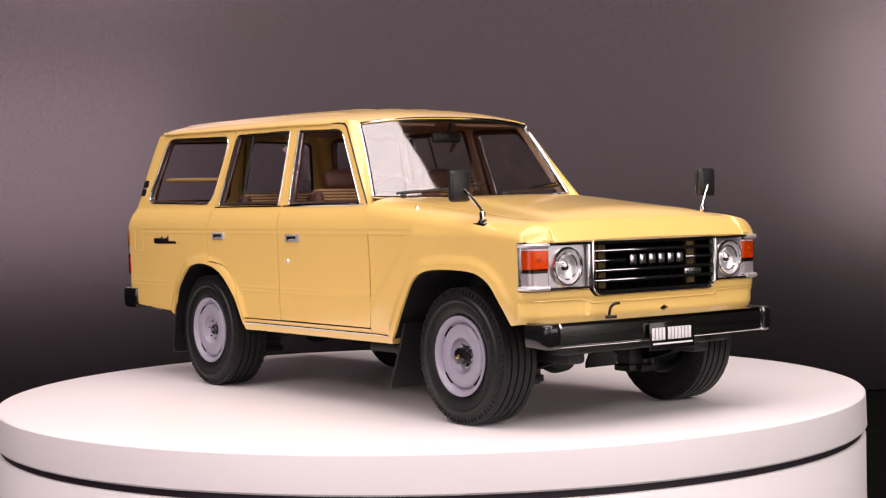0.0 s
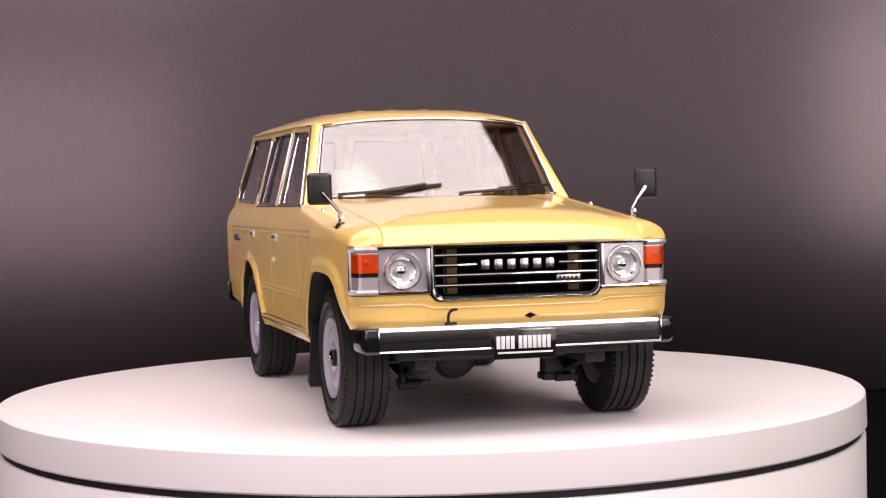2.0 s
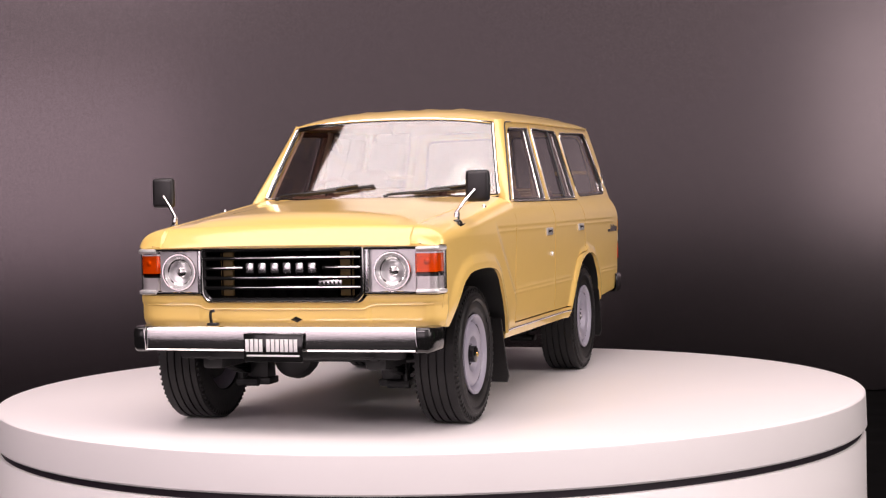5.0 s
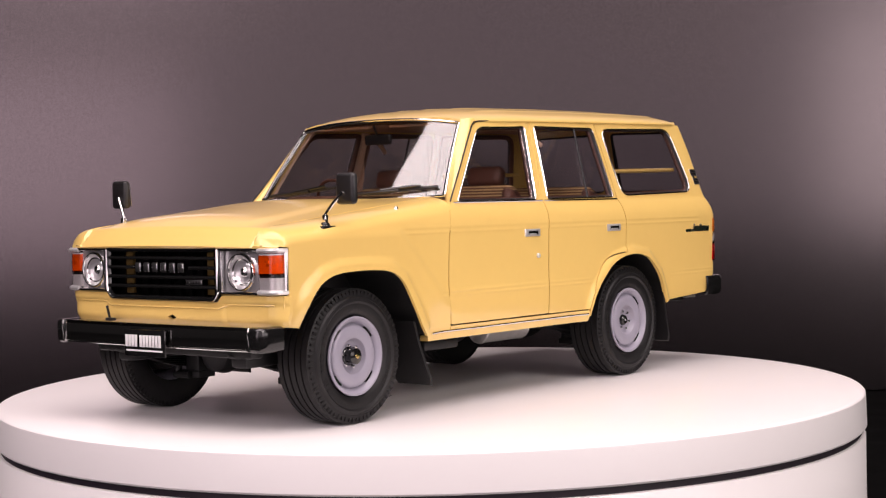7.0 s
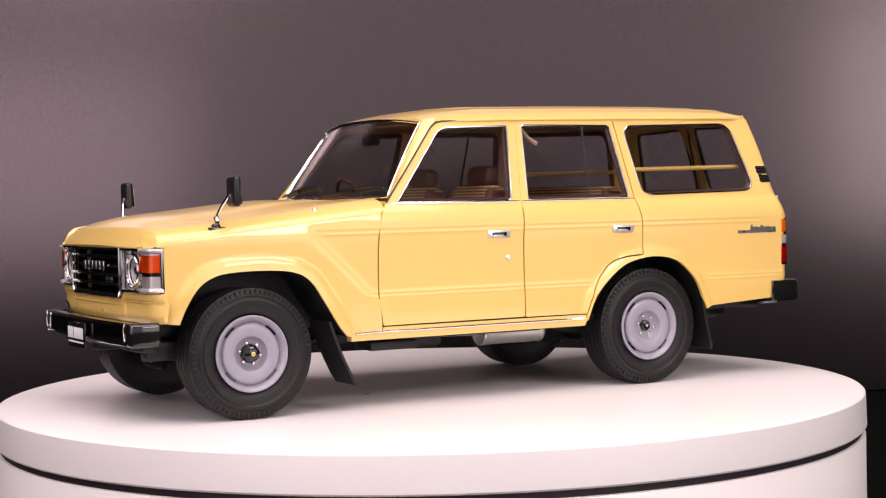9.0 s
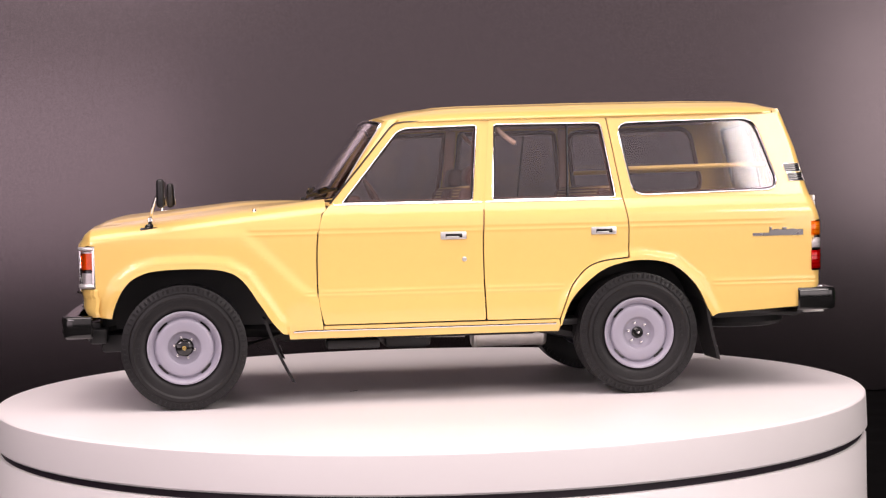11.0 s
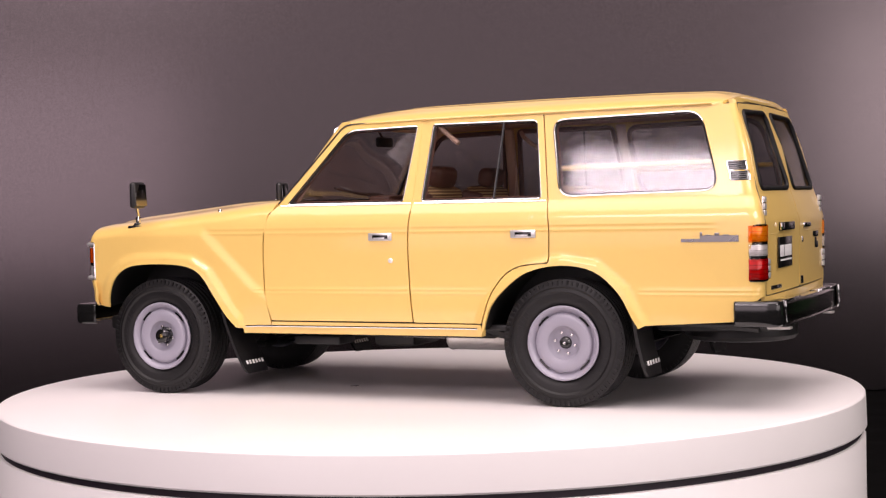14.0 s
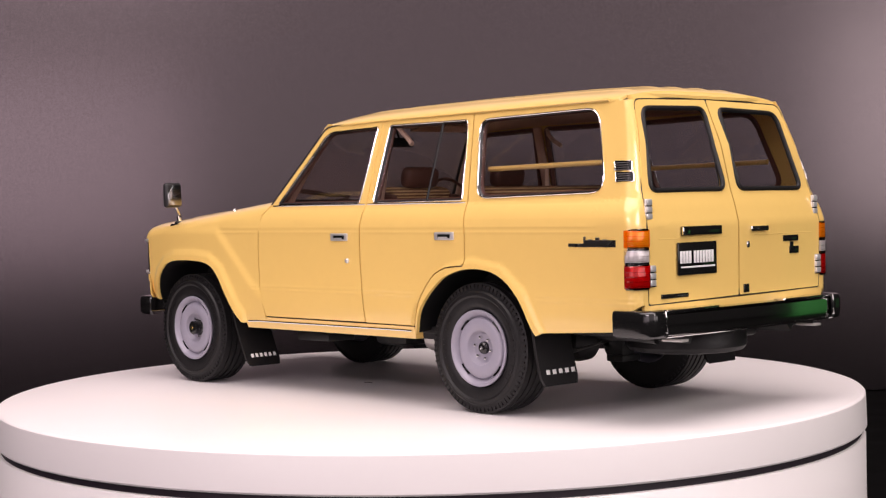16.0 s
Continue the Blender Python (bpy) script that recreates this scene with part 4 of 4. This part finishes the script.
def head_light(sg):
    h = new("head_light")
    h.parent = car
    tagged(h, "round head light in a chrome bezel with an amber corner signal")
    x = lambda y: nose_x(y, 85)
    # bezel
    for z in (96.0, 73.2):
        part("bezel", tube([(x(y) + 0.8, sg * y, z) for y in steps(45.8, 73.0, 3)], 0.85, n=8), CHROME, h, "chrome bezel")
    part("inner_upright", box((x(46.5) + 0.3, sg * 46.6, 84.5), (2.2, 2.2, 23.0), 0.6), SATIN, h, "chrome upright beside the grille")
    plate = panel(rounded([(46, 96, 0.5), (72.0, 96, 0.5), (72.0, 73, 0.5), (46, 73, 0.5)]), [[(59.4 + 9.8 * math.cos(a), 84.3 + 9.8 * math.sin(a)) for a in steps(0, 2 * math.pi * 39 / 40, 2 * math.pi / 40)]],
                  lambda y, z: (x(y) - 1.6, sg * y, z), lambda y, z: (x(y) - 2.6, sg * y, z), steps(46, 72, 6), [])
    part("lamp_plate", plate, PLATE_GREY, h, "silver plate round the lamp")
    c = (x(59.4), sg * 59.4, 84.3)
    part("lamp_ring", lathe([(9.8, -2.6), (10.0, -0.6), (9.6, 0.2), (9.0, 0.2), (8.7, -0.8)], c, 48, "x"), CHROME, h, "chrome lamp ring")
    part("reflector", lathe([(8.8, -1.0), (7.8, -2.6), (5.4, -4.2), (2.0, -5.0), (0, -5.2)], c, 40, "x"), REFLECTOR, h, "bright reflector bowl")
    part("bulb", lathe([(0, -1.4), (1.6, -1.7), (2.8, -2.8), (3.1, -4.2), (2.7, -8.0)], c, 24, "x"), CHROME, h, "bright bulb cap")
    part("reflector_ring", lathe([(6.7, -1.9), (7.2, -1.5), (6.9, -1.1), (6.3, -1.5)], c, 40, "x"), CHROME, h, "bright inner ring")
    part("lamp_lens", lathe([(8.9, -0.6), (7.6, 0.5), (4.8, 1.4), (2.0, 1.8), (0, 1.9)], c, 40, "x"), LENS, h, "domed clear lens")
    # corner signal: amber above, clear below, wrapped to the side
    def corner(z0, z1, lift):
        pts = [(x(72.4) + lift, 72.4), (x(77) + lift, 77), (x(80) + lift, 79.8), (189.6 + lift * 0.7, 81.8), (187.6, 82.9 + lift), (183.6, 83.6 + lift)]
        rows = [[(a, sg * b, z) for a, b in curve_through(pts, 4)] for z in steps(z0, z1, 2)]
        return slab(rows, lambda p: p + Vector((-1.6, -sg * 1.2, 0)))
    part("corner_housing", corner(72.6, 96.4, -0.4), GLOSS_BLACK, h, "dark corner housing")
    bowl = part("signal_reflector", corner(83.6, 93.8, -0.1), TAIL_BACK, h, "bright bowl behind the amber lens")
    part("bulb", lathe([(0, 0.9), (1.6, 0.6), (2.4, -0.2), (2.4, -1.0)], (x(77) - 0.6, sg * 77.4, 88.8), 16, "x"), BRIGHT, bowl)
    part("signal_reflector", corner(74.6, 81.4, -0.1), REFLECTOR, h, "grey bowl behind the side lamp")
    part("turn_signal", corner(83.0, 93.0, 0.5), AMBER, h, "amber turn signal")
    part("side_lamp", corner(74.2, 81.8, 0.5), CLEAR_LAMP, h, "clear side lamp")
    for z in (95.4, 73.8):
        part("corner_trim", tube([(a, sg * b, z) for a, b in curve_through([(x(72.4) + 0.8, 72.4), (x(79) + 0.8, 79), (190.2, 82.4), (187.6, 83.8), (183.6, 84.8)], 4)], 1.3, n=8), BRIGHT, h, "chrome corner trim")
    part("corner_trim", tube([(184.0, sg * 84.5, 73.4), (184.0, sg * 84.5, 95.8)], 1.2, n=8, up=(1, 0, 0)), CHROME, h, "chrome corner trim")


def wing_mirror(sg):
    m = part("wing_mirror", box((144.6, sg * 91.6, 126.6), (4.6, 13.2, 16.8), 2.2, seg=4), BLACK, car, "black wing mirror on a chrome stalk")
    part("mirror_glass", box((142.0, sg * 91.6, 126.6), (0.5, 10.2, 13.6), 0.15, turn=pose(0, 0, 0, 0, 4, -sg * 6)), MIRROR, m, "dark mirror glass")
    arm = tube([(151.6, sg * 82.0, 107.0), (151.0, sg * 81.6, 113.0), (149.6, sg * 85.4, 118.4), (147.2, sg * 90.6, 124.6)], 0.85, n=8)
    part("stalk", arm, CHROME, m, "chrome stalk")
    base = lathe([(0, 1.6), (1.9, 1.3), (2.8, 0.0), (3.0, -2.6)], (151.8, sg * 82.0, 107.6), 16, "z")
    box((151.8, sg * 82.4, 105.8), (11.0, 6.0, 2.8), 0.9, base)
    part("stalk_foot", base, GLOSS_BLACK, m, "dark foot on the wing")
    part("clamp", box((151.3, sg * 81.8, 110.8), (2.6, 2.6, 4.4), 0.6), CHROME, m, "chrome clamp")


# ---- wheels ----
def wheel(front):
    w = new("wheel")
    w.parent = car
    tagged(w, "black tyre on a lavender grey slotted steel rim")
    # along y, outwards positive
    prof = [(21.0, -11.0), (27.0, -11.8), (32.6, -11.3), (35.2, -10.2)]
    y = -9.8
    for g in (-6.6, -2.2, 2.2, 6.6):
        prof += [(36.5, y), (36.5, g - 0.55), (35.4, g - 0.4), (35.4, g + 0.4), (36.5, g + 0.55)]
        y = g + 0.6
    prof += [(36.5, 11.2), (35.2, 11.6), (33.6, 12.3), (32.2, 12.5), (31.3, 13.5), (29.6, 13.9), (28.4, 13.0), (25.6, 13.0), (23.6, 12.4), (22.0, 11.4), (21.2, 10.6), (20.6, 9.0)]
    tyre = part("tyre", lathe(prof, n=96), RUBBER, w, "black tyre with grooved tread", sharp=28)
    bm = bmesh.new()
    for i in range(72):
        a = 2 * math.pi * i / 72
        for s in (1, -1):
            turn = Matrix.Rotation(a, 4, "Y")
            box(turn @ Vector((0, 11.7 if s > 0 else -10.3, 34.3)), (1.3 if i % 2 else 1.0, 1.9, 2.6 if i % 2 else 2.0), 0, bm, turn)
    part("tread_block", bm, RUBBER, tyre, "ring of shoulder tread blocks", kind="stuff")
    bm = bmesh.new()
    for side in (90, 270):
        for i in range(-6, 7):
            if i not in (-2, 3):
                turn = Matrix.Rotation(math.radians(side + i * 6.2), 4, "Y")
                box(turn @ Vector((0, 13.0, 27.0)), (1.5, 0.5, 2.3), 0, bm, turn)
    part("sidewall_mark", bm, RUBBER, tyre, "plain raised marks on the tyre wall", kind="stuff")
    rim = [(20.6, -10.0), (19.6, -9.0), (18.0, 0.0), (18.2, 8.4), (19.0, 9.6), (20.4, 10.6), (21.5, 12.0), (21.4, 12.8), (20.6, 13.0), (19.6, 12.4), (18.6, 10.8), (17.6, 9.2)]
    disc = [(17.6, 9.2), (17.1, 9.2), (16.9, 10.6), (16.2, 11.3), (14.6, 11.7), (10.8, 11.6), (9.7, 11.1), (8.9, 9.4), (8.2, 8.0), (7.4, 7.6), (5.0, 7.5), (0, 7.5)]
    rm = part("rim", lathe(rim + disc[1:], n=96), RIM, w, "lavender grey steel rim", sharp=40)
    for i in range(4):
        arc = [math.radians(45 + 90 * i + d) for d in steps(-12, 12, 3)]
        rows = [[(r * math.cos(t), yy, r * math.sin(t)) for t in arc] for r, yy in ((17.1, 10.7), (18.1, 10.8))]
        part("slot", slab(rows, lambda p: p + Vector((0, -1.2, 0))), GLOSS_BLACK, rm, "dark vent slot")
    for i in range(6):
        t = math.radians(60 * i + 12)
        part("wheel_nut", lathe([(0, 2.0), (0.75, 1.8), (0.95, 0.6), (0.95, -0.4)], (6.1 * math.cos(t), 7.6, 6.1 * math.sin(t)), 8), CHROME, rm, "chrome wheel nut")
    if front:
        hub = part("hub", lathe([(0, 6.2), (3.2, 6.0), (4.4, 5.4), (4.7, 1.0), (5.3, 0.6), (5.4, -0.4)], (0, 7.4, 0), 24), GLOSS_BLACK, rm, "black hub with a brass centre")
        part("hub_centre", lathe([(0, 6.9), (1.2, 6.7), (1.4, 6.0)], (0, 7.4, 0), 16), BRASS, hub, "brass centre")
    else:
        hub = part("hub", lathe([(0, 2.6), (2.4, 2.4), (3.3, 1.6), (3.7, -0.2)], (0, 7.5, 0), 24), GLOSS_BLACK, rm, "black hub cap")
        part("hub_centre", lathe([(0, 3.4), (0.8, 3.2), (1.0, 2.4)], (0, 7.5, 0), 12), SATIN, hub, "silver centre")
    part("brake_drum", lathe([(0, -6), (14, -6), (15, -4), (15, 5), (0, 5)], n=32), UNDER, w, "dark brake drum")
    return w


BRASS = material("brass", (0.75, 0.55, 0.20), 0.25, 1.0, grain=0.05)


def at_cm(x, y, z, turn=0):
    return pose(x * K, y * K, z * K, 0, 0, turn)


def wheels():
    f, r = wheel(True), wheel(False)
    f.matrix_basis, r.matrix_basis = at_cm(AXLE_F, 72.6, 36.6), at_cm(AXLE_R, 72.6, 36.6)
    copy_thing(f, at_cm(AXLE_F, -72.6, 36.6, 180))
    copy_thing(r, at_cm(AXLE_R, -72.6, 36.6, 180))


def mud_flap(sg, x0, z0, x1, z1, y0, y1, bars):
    rows = []
    for u in steps(0, 1, 0.1):
        x, z = x0 + (x1 - x0) * u + 1.2 * math.sin(math.pi * u), z0 + (z1 - z0) * u
        inset = 1.6 * max(0, u - 0.92) / 0.08
        rows.append([(x, sg * y, z) for y in (y0 + inset, y0 + 4, (y0 + y1) / 2, y1 - 4, y1 - inset)])
    f = part("mud_flap", slab(rows, lambda p: p + Vector((2.0, 0, 0.6))), RUBBER, car, "black rubber mud flap")
    u = 0.82
    x, z = x0 + (x1 - x0) * u - 0.25, z0 + (z1 - z0) * u
    tilt = pose(0, 0, 0, 0, math.degrees(math.atan2(x0 - x1, z0 - z1)), 0)
    for i in range(bars):
        y = y1 - 5.0 - i * (y1 - y0 - 9) / max(1, bars - 1)
        part("flap_bar", box((x, sg * y, z), (0.4, (y1 - y0 - 9) / bars * 0.66, 2.5), 0.1, turn=tilt), WHITE_INK, f, "plain white mark")


# ---- underside ----
def underside():
    ch = new("chassis")
    ch.parent = car
    tagged(ch, "black ladder chassis and running gear")
    for sg in (1, -1):
        path = [(184, sg * 42, 44), (150, sg * 42, 50), (100, sg * 42, 44), (60, sg * 44, 40), (-80, sg * 46, 40), (-112, sg * 48, 52), (-160, sg * 48, 52), (-200, sg * 46, 46), (-255, sg * 46, 47)]
        part("frame_rail", tube(path, 5.0, n=4, flat=0.8), UNDER, ch, "black frame rail")
        for ax, n in ((AXLE_F, 5), (AXLE_R, 5)):
            for i in range(n):
                lf = 58 - i * 9
                pts = [(ax + u * lf, sg * 46, 31.0 - i * 1.3 + 9.0 * abs(u) ** 2 * lf / 58) for u in steps(-1, 1, 0.25)]
                part("spring_leaf", tube(pts, 0.6, n=6, flat=4.5), UNDER, ch)
            part("spring_clamp", box((ax, sg * 40.5, 21.2), (13, 17, 4.0), 0.8), UNDER, ch)
            part("spring_saddle", box((ax, sg * 39, 31.0), (11, 11.5, 20.0), 1.0), UNDER, ch)
            part("knuckle", box((ax, sg * 62, 35.0), (16, 8, 14.0), 3.0), UNDER, ch)
        part("spring_hanger", box((150, sg * 46, 38.0), (66, 12, 11.0), 2.0), UNDER, ch)
        part("spring_hanger", tube([(AXLE_R + 66, sg * 48, 43), (AXLE_R + 40, sg * 48, 37), (AXLE_R + 12, sg * 48, 32)], 4.4, n=8), UNDER, ch)
        part("shackle", box((186, sg * 46, 46.5), (5, 7, 8), 0.8), UNDER, ch)
        part("damper", tube([(AXLE_F + 8, sg * 48.5, 21.0), (AXLE_F + 4, sg * 48, 54)], 2.0, n=10), UNDER, ch)
        part("damper_foot", tube([(AXLE_F + 8, sg * 50.5, 21.0), (AXLE_F + 8, sg * 38, 21.0)], 2.4, n=10), UNDER, ch)
        part("damper", tube([(AXLE_R - 12, sg * 40, 27), (AXLE_R - 16, sg * 36, 58)], 2.4, n=10), UNDER, ch)
        part("step_bracket", box((33, sg * 52, 33.6), (32, 22, 5.5), 1.2), UNDER, ch, "black plate below the sill")
    part("floor_pan", box((-38, 0, 44), (196, 150, 4), 1), UNDER, ch, "black floor pan")
    part("floor_pan", box((-218, 0, 56), (66, 148, 4), 1), UNDER, ch)
    part("engine_pan", box((128, 0, 58), (112, 88, 30), 4), UNDER, ch, "dark engine block")
    for ax, dy in ((AXLE_F, -18), (AXLE_R, 0)):
        part("axle_tube", lathe([(0, -66), (4.2, -66), (4.2, 66), (0, 66)], (ax, 0, 36), 16), UNDER, ch, "black axle tube")
        ball = lathe([(0, -13), (6, -11.5), (11, -7), (12.5, 0), (11, 7), (6, 11.5), (0, 13)], (ax, dy, 34.6), 20, "x")
        part("differential", ball, UNDER, ch, "rounded differential housing")
    part("track_rod", tube([(AXLE_F + 17, -60, 35), (AXLE_F + 17, 60, 35)], 1.5, n=8), UNDER, ch)
    part("front_cross_member", box((184, 0, 43), (10, 124, 9), 1.5), UNDER, ch)
    part("gearbox", box((40, 0, 42), (74, 30, 20), 5), UNDER, ch)
    part("transfer_case", box((-4, 8, 36), (30, 44, 18), 4), UNDER, ch)
    part("prop_shaft", tube([(-20, 4, 37), (-128, 0, 36)], 3.2, n=10), UNDER, ch)
    part("prop_shaft", tube([(20, -14, 37), (122, -18, 36)], 3.0, n=10), UNDER, ch)
    spare = part("spare_tyre", lathe([(16, 35.5), (20, 34.2), (27, 33.8), (31, 34.6), (33, 37), (33, 45), (31, 48), (16, 47.4), (15, 41), (16, 35.5)], (-222, 6, 0), 48, "z"), RUBBER, ch, "black spare tyre slung below the floor")
    part("spare_rim", lathe([(0, 40), (9, 40), (12, 38), (16, 37.6), (16, 45), (0, 45)], (-222, 6, 0), 32, "z"), UNDER, spare)
    part("fuel_tank", box((-205, -10, 47), (60, 70, 16), 3), UNDER, ch, "black fuel tank")
    ex = part("muffler", lathe([(0, 0), (6.6, 0), (8.2, -0.8), (8.6, -2.2), (8.2, -3.2), (8.2, -44), (8.6, -45), (7.6, -47), (0, -47.6)], (-44.0, 30, 34.6), 32, "x"), EXHAUST, ch, "silver exhaust muffler")
    part("exhaust_pipe", tube([(60, 26, 36), (0, 30, 36), (-40, 30, 35)], 2.2, n=10), EXHAUST, ex)
    part("exhaust_pipe", tube([(-90, 30, 35), (-112, 34, 44), (-140, 40, 54), (-180, 52, 50), (-225, 60, 45.5), (-246, 62, 44.4)], 2.2, n=10), UNDER, ex, "dark tail pipe")
    part("exhaust_hanger", box((-92, 31, 40), (4, 9, 9), 0.5), UNDER, ch)
    part("silencer", lathe([(0, 0), (5.5, 0), (6.5, -1), (6.5, -30), (5, -32), (0, -32)], (66, -52, 34), 24, "x"), EXHAUST, ch, "small silver pipe box")


# ---- interior ----
def striped_cloth():
    m = material("striped_seat_cloth", (0.50, 0.34, 0.15), 0.85, grain=0.06, scale=600, bump=0.2)
    nodes, links = m.node_tree.nodes, m.node_tree.links
    b = nodes["Principled BSDF"]
    where, wave, ramp = nodes.new("ShaderNodeTexCoord"), nodes.new("ShaderNodeTexWave"), nodes.new("ShaderNodeValToRGB")
    wave.bands_direction, wave.inputs["Scale"].default_value, wave.inputs["Distortion"].default_value = "Z", 300.0, 0.3
    ramp.color_ramp.elements[0].color, ramp.color_ramp.elements[1].color = (0.20, 0.10, 0.045, 1), (0.62, 0.43, 0.20, 1)
    ramp.color_ramp.elements[0].position, ramp.color_ramp.elements[1].position = 0.45, 0.62
    links.new(where.outputs["Object"], wave.inputs["Vector"])
    links.new(wave.outputs["Fac"], ramp.inputs[0])
    links.new(ramp.outputs[0], b.inputs["Base Color"])
    return m


CLOTH = striped_cloth()


def seat(y, x=-30, w=50, rests=(0,), top=128.5):
    s = new("seat")
    s.parent = car
    tagged(s, "brown seat with tan striped cloth and a vinyl head rest")
    lean = pose(0, 0, 0, 0, -14, 0)
    foot = 70 if w < 88 else 92
    h = top - foot
    part("backrest", box((x - 6, y, foot + h / 2), (13, w, h), 4.5, turn=lean, seg=4), CLOTH, s, "striped cloth backrest")
    for e in (1, -1):
        part("bolster", box((x - 5, y + e * (w / 2 - 2.0), foot - 1 + h / 2), (15, 6.5, h - 3), 3.0, turn=lean, seg=3), BROWN, s, "brown vinyl side")
    low = min(w, 88)
    part("cushion", box((x + 22, y, 73), (50, low, 15), 5, seg=4), CLOTH, s, "striped cloth cushion")
    part("seat_base", box((x + 20, y, 58), (46, low - 6, 18), 2), BROWN, s)
    for o in rests:
        hr = part("head_rest", box((x - 15.0, y + o, 133.6), (10, 27, 13.0), 4.2, turn=lean, seg=4), BROWN, s, "brown vinyl head rest")
        for e in (-6, 6):
            part("rest_post", tube([(x - 13, y + o + e, 120), (x - 14, y + o + e, 129)], 0.6, n=6), CHROME, hr)


def interior():
    part("interior_floor", box((-16, 0, 62), (132, 150, 3), 1), CARPET, car, "brown carpeted floor")
    part("interior_floor", box((-165, 0, 62), (166, 88, 3), 1), CARPET, car, "brown carpeted floor")
    part("load_floor", box((-198, 0, 86), (100, 138, 3), 1), CARPET, car, "brown load floor")
    part("firewall", box((60, 0, 85), (3, 146, 62), 1), UNDER, car, "dark bulkhead")
    d = part("dashboard", box((38, 0, 108), (32, 146, 20), 5, seg=3), TAN, car, "tan dashboard with a brown top")
    part("dash_top", box((39, 0, 118.2), (30, 142, 2.6), 1.2), BROWN, d, "brown padded top")
    part("binnacle", box((28, -40, 119.5), (18, 42, 8), 3, seg=3), BROWN, d, "brown instrument hood")
    sw = new("steering_wheel")
    sw.parent = car
    tagged(sw, "brown thin-rimmed steering wheel")
    m = pose(6, -40, 117, 0, -62, 0)
    ring = [m @ Vector((19 * math.cos(a), 19 * math.sin(a), 0)) for a in steps(0, 2 * math.pi * 31 / 32, 2 * math.pi / 32)]
    part("wheel_rim", tube(ring, 1.1, True, 8, up=(1, 0, 0.4)), BROWN, sw)
    part("wheel_hub", box(m @ Vector((0, 0, -2)), (8, 10, 5), 1.5, turn=m.to_3x3().to_4x4()), BROWN, sw)
    for a in (0.2, math.pi - 0.2, -math.pi / 2):
        part("spoke", tube([m @ Vector((2 * math.sin(a), 2 * math.cos(a), -1)), m @ Vector((18.6 * math.sin(a), 18.6 * math.cos(a), 0))], 1.0, n=6), BROWN, sw)
    part("column", tube([m @ Vector((0, 0, -3)), m @ Vector((0, 0, -30))], 2.4, n=8), BROWN, sw)
    for y in (-39, 39):
        seat(y)
    seat(0, -118, 132, (), 126.5)
    mir = part("rear_view_mirror", box((14.0, 0, 158.0), (2.6, 22, 6.4), 1.4, seg=3), BLACK, car, "black rear view mirror")
    part("mirror_arm", tube([(15.0, 0, 160), (18.5, 0, 166.8)], 0.8, n=6), BLACK, mir)
    for sg in (1, -1):
        v = part("sun_visor", box((7.5, sg * 33, 167.4), (13, 50, 1.8), 0.8, turn=pose(0, 0, 0, 0, 14, 0)), HEADLINER, car, "folded beige sun visor")
        part("seat_belt", tube([(-47, sg * 69.0, 160), (-50, sg * 72, 138), (-46, sg * 75, 105), (-40, sg * 76, 70)], 2.2, n=6, flat=0.25, up=(0, 1, 0)), TAN, car, "hanging tan seat belt")
        grip = [(x, sg * y, z) for x, y, z in ((-56, 66.6, 164.2), (-58, 65.2, 161.0), (-63, 64.8, 156.6), (-68, 66.4, 153.0))]
        part("grab_handle", tube(grip, 1.5, n=8), HEADLINER, car, "beige grab handle")
        part("side_trim", panel(rounded([(-136, 88, 2), (-136, 119.5, 2), (-242, 119.5, 2), (-244, 88, 2)]), [], lambda x, z: (x, sg * (side_y(x, z) - 3.0), z), lambda x, z: (x, sg * (side_y(x, z) - 6.0), z), steps(-244, -136, 12), [80, 104, 112, 118]), TAN, car, "tan side trim of the load space")


tail_doors()
bumpers()
nose()
grille()
for sg in (1, -1):
    tail_light(sg)
    head_light(sg)
    wing_mirror(sg)
    mud_flap(sg, 85.5, 51.5, 69.5, 14.0, 60, 87, 6)
    mud_flap(sg, -181.0, 60.0, -189.0, 18.5, 58, 87, 5)
wheels()
underside()
interior()

# ---- the turning of the disc and of the car on it ----
TURN = [(0.0, -55.35), (2.0, -77.26), (4.0, -98.95), (6.5, -126.0), (9.0, -153.2), (11.5, -179.8), (14.0, -206.8), (16.0, -228.4)]


def motions():
    times = [0.5 * i for i in range(33)]
    fit = np.polyfit([t for t, a in TURN], [a for t, a in TURN], 4)
    disc, model = [], []
    for t in times:
        a = float(np.polyval(fit, t))
        spin = pose(0, 0, 0, 0, 0, a)
        disc.append((t, spin))
        model.append((t, spin @ pose(0.011588, -0.005127, 0.00004, 0, 0, 1.898)))
    walk(turntable_disc, disc)
    walk(car, model)


motions()
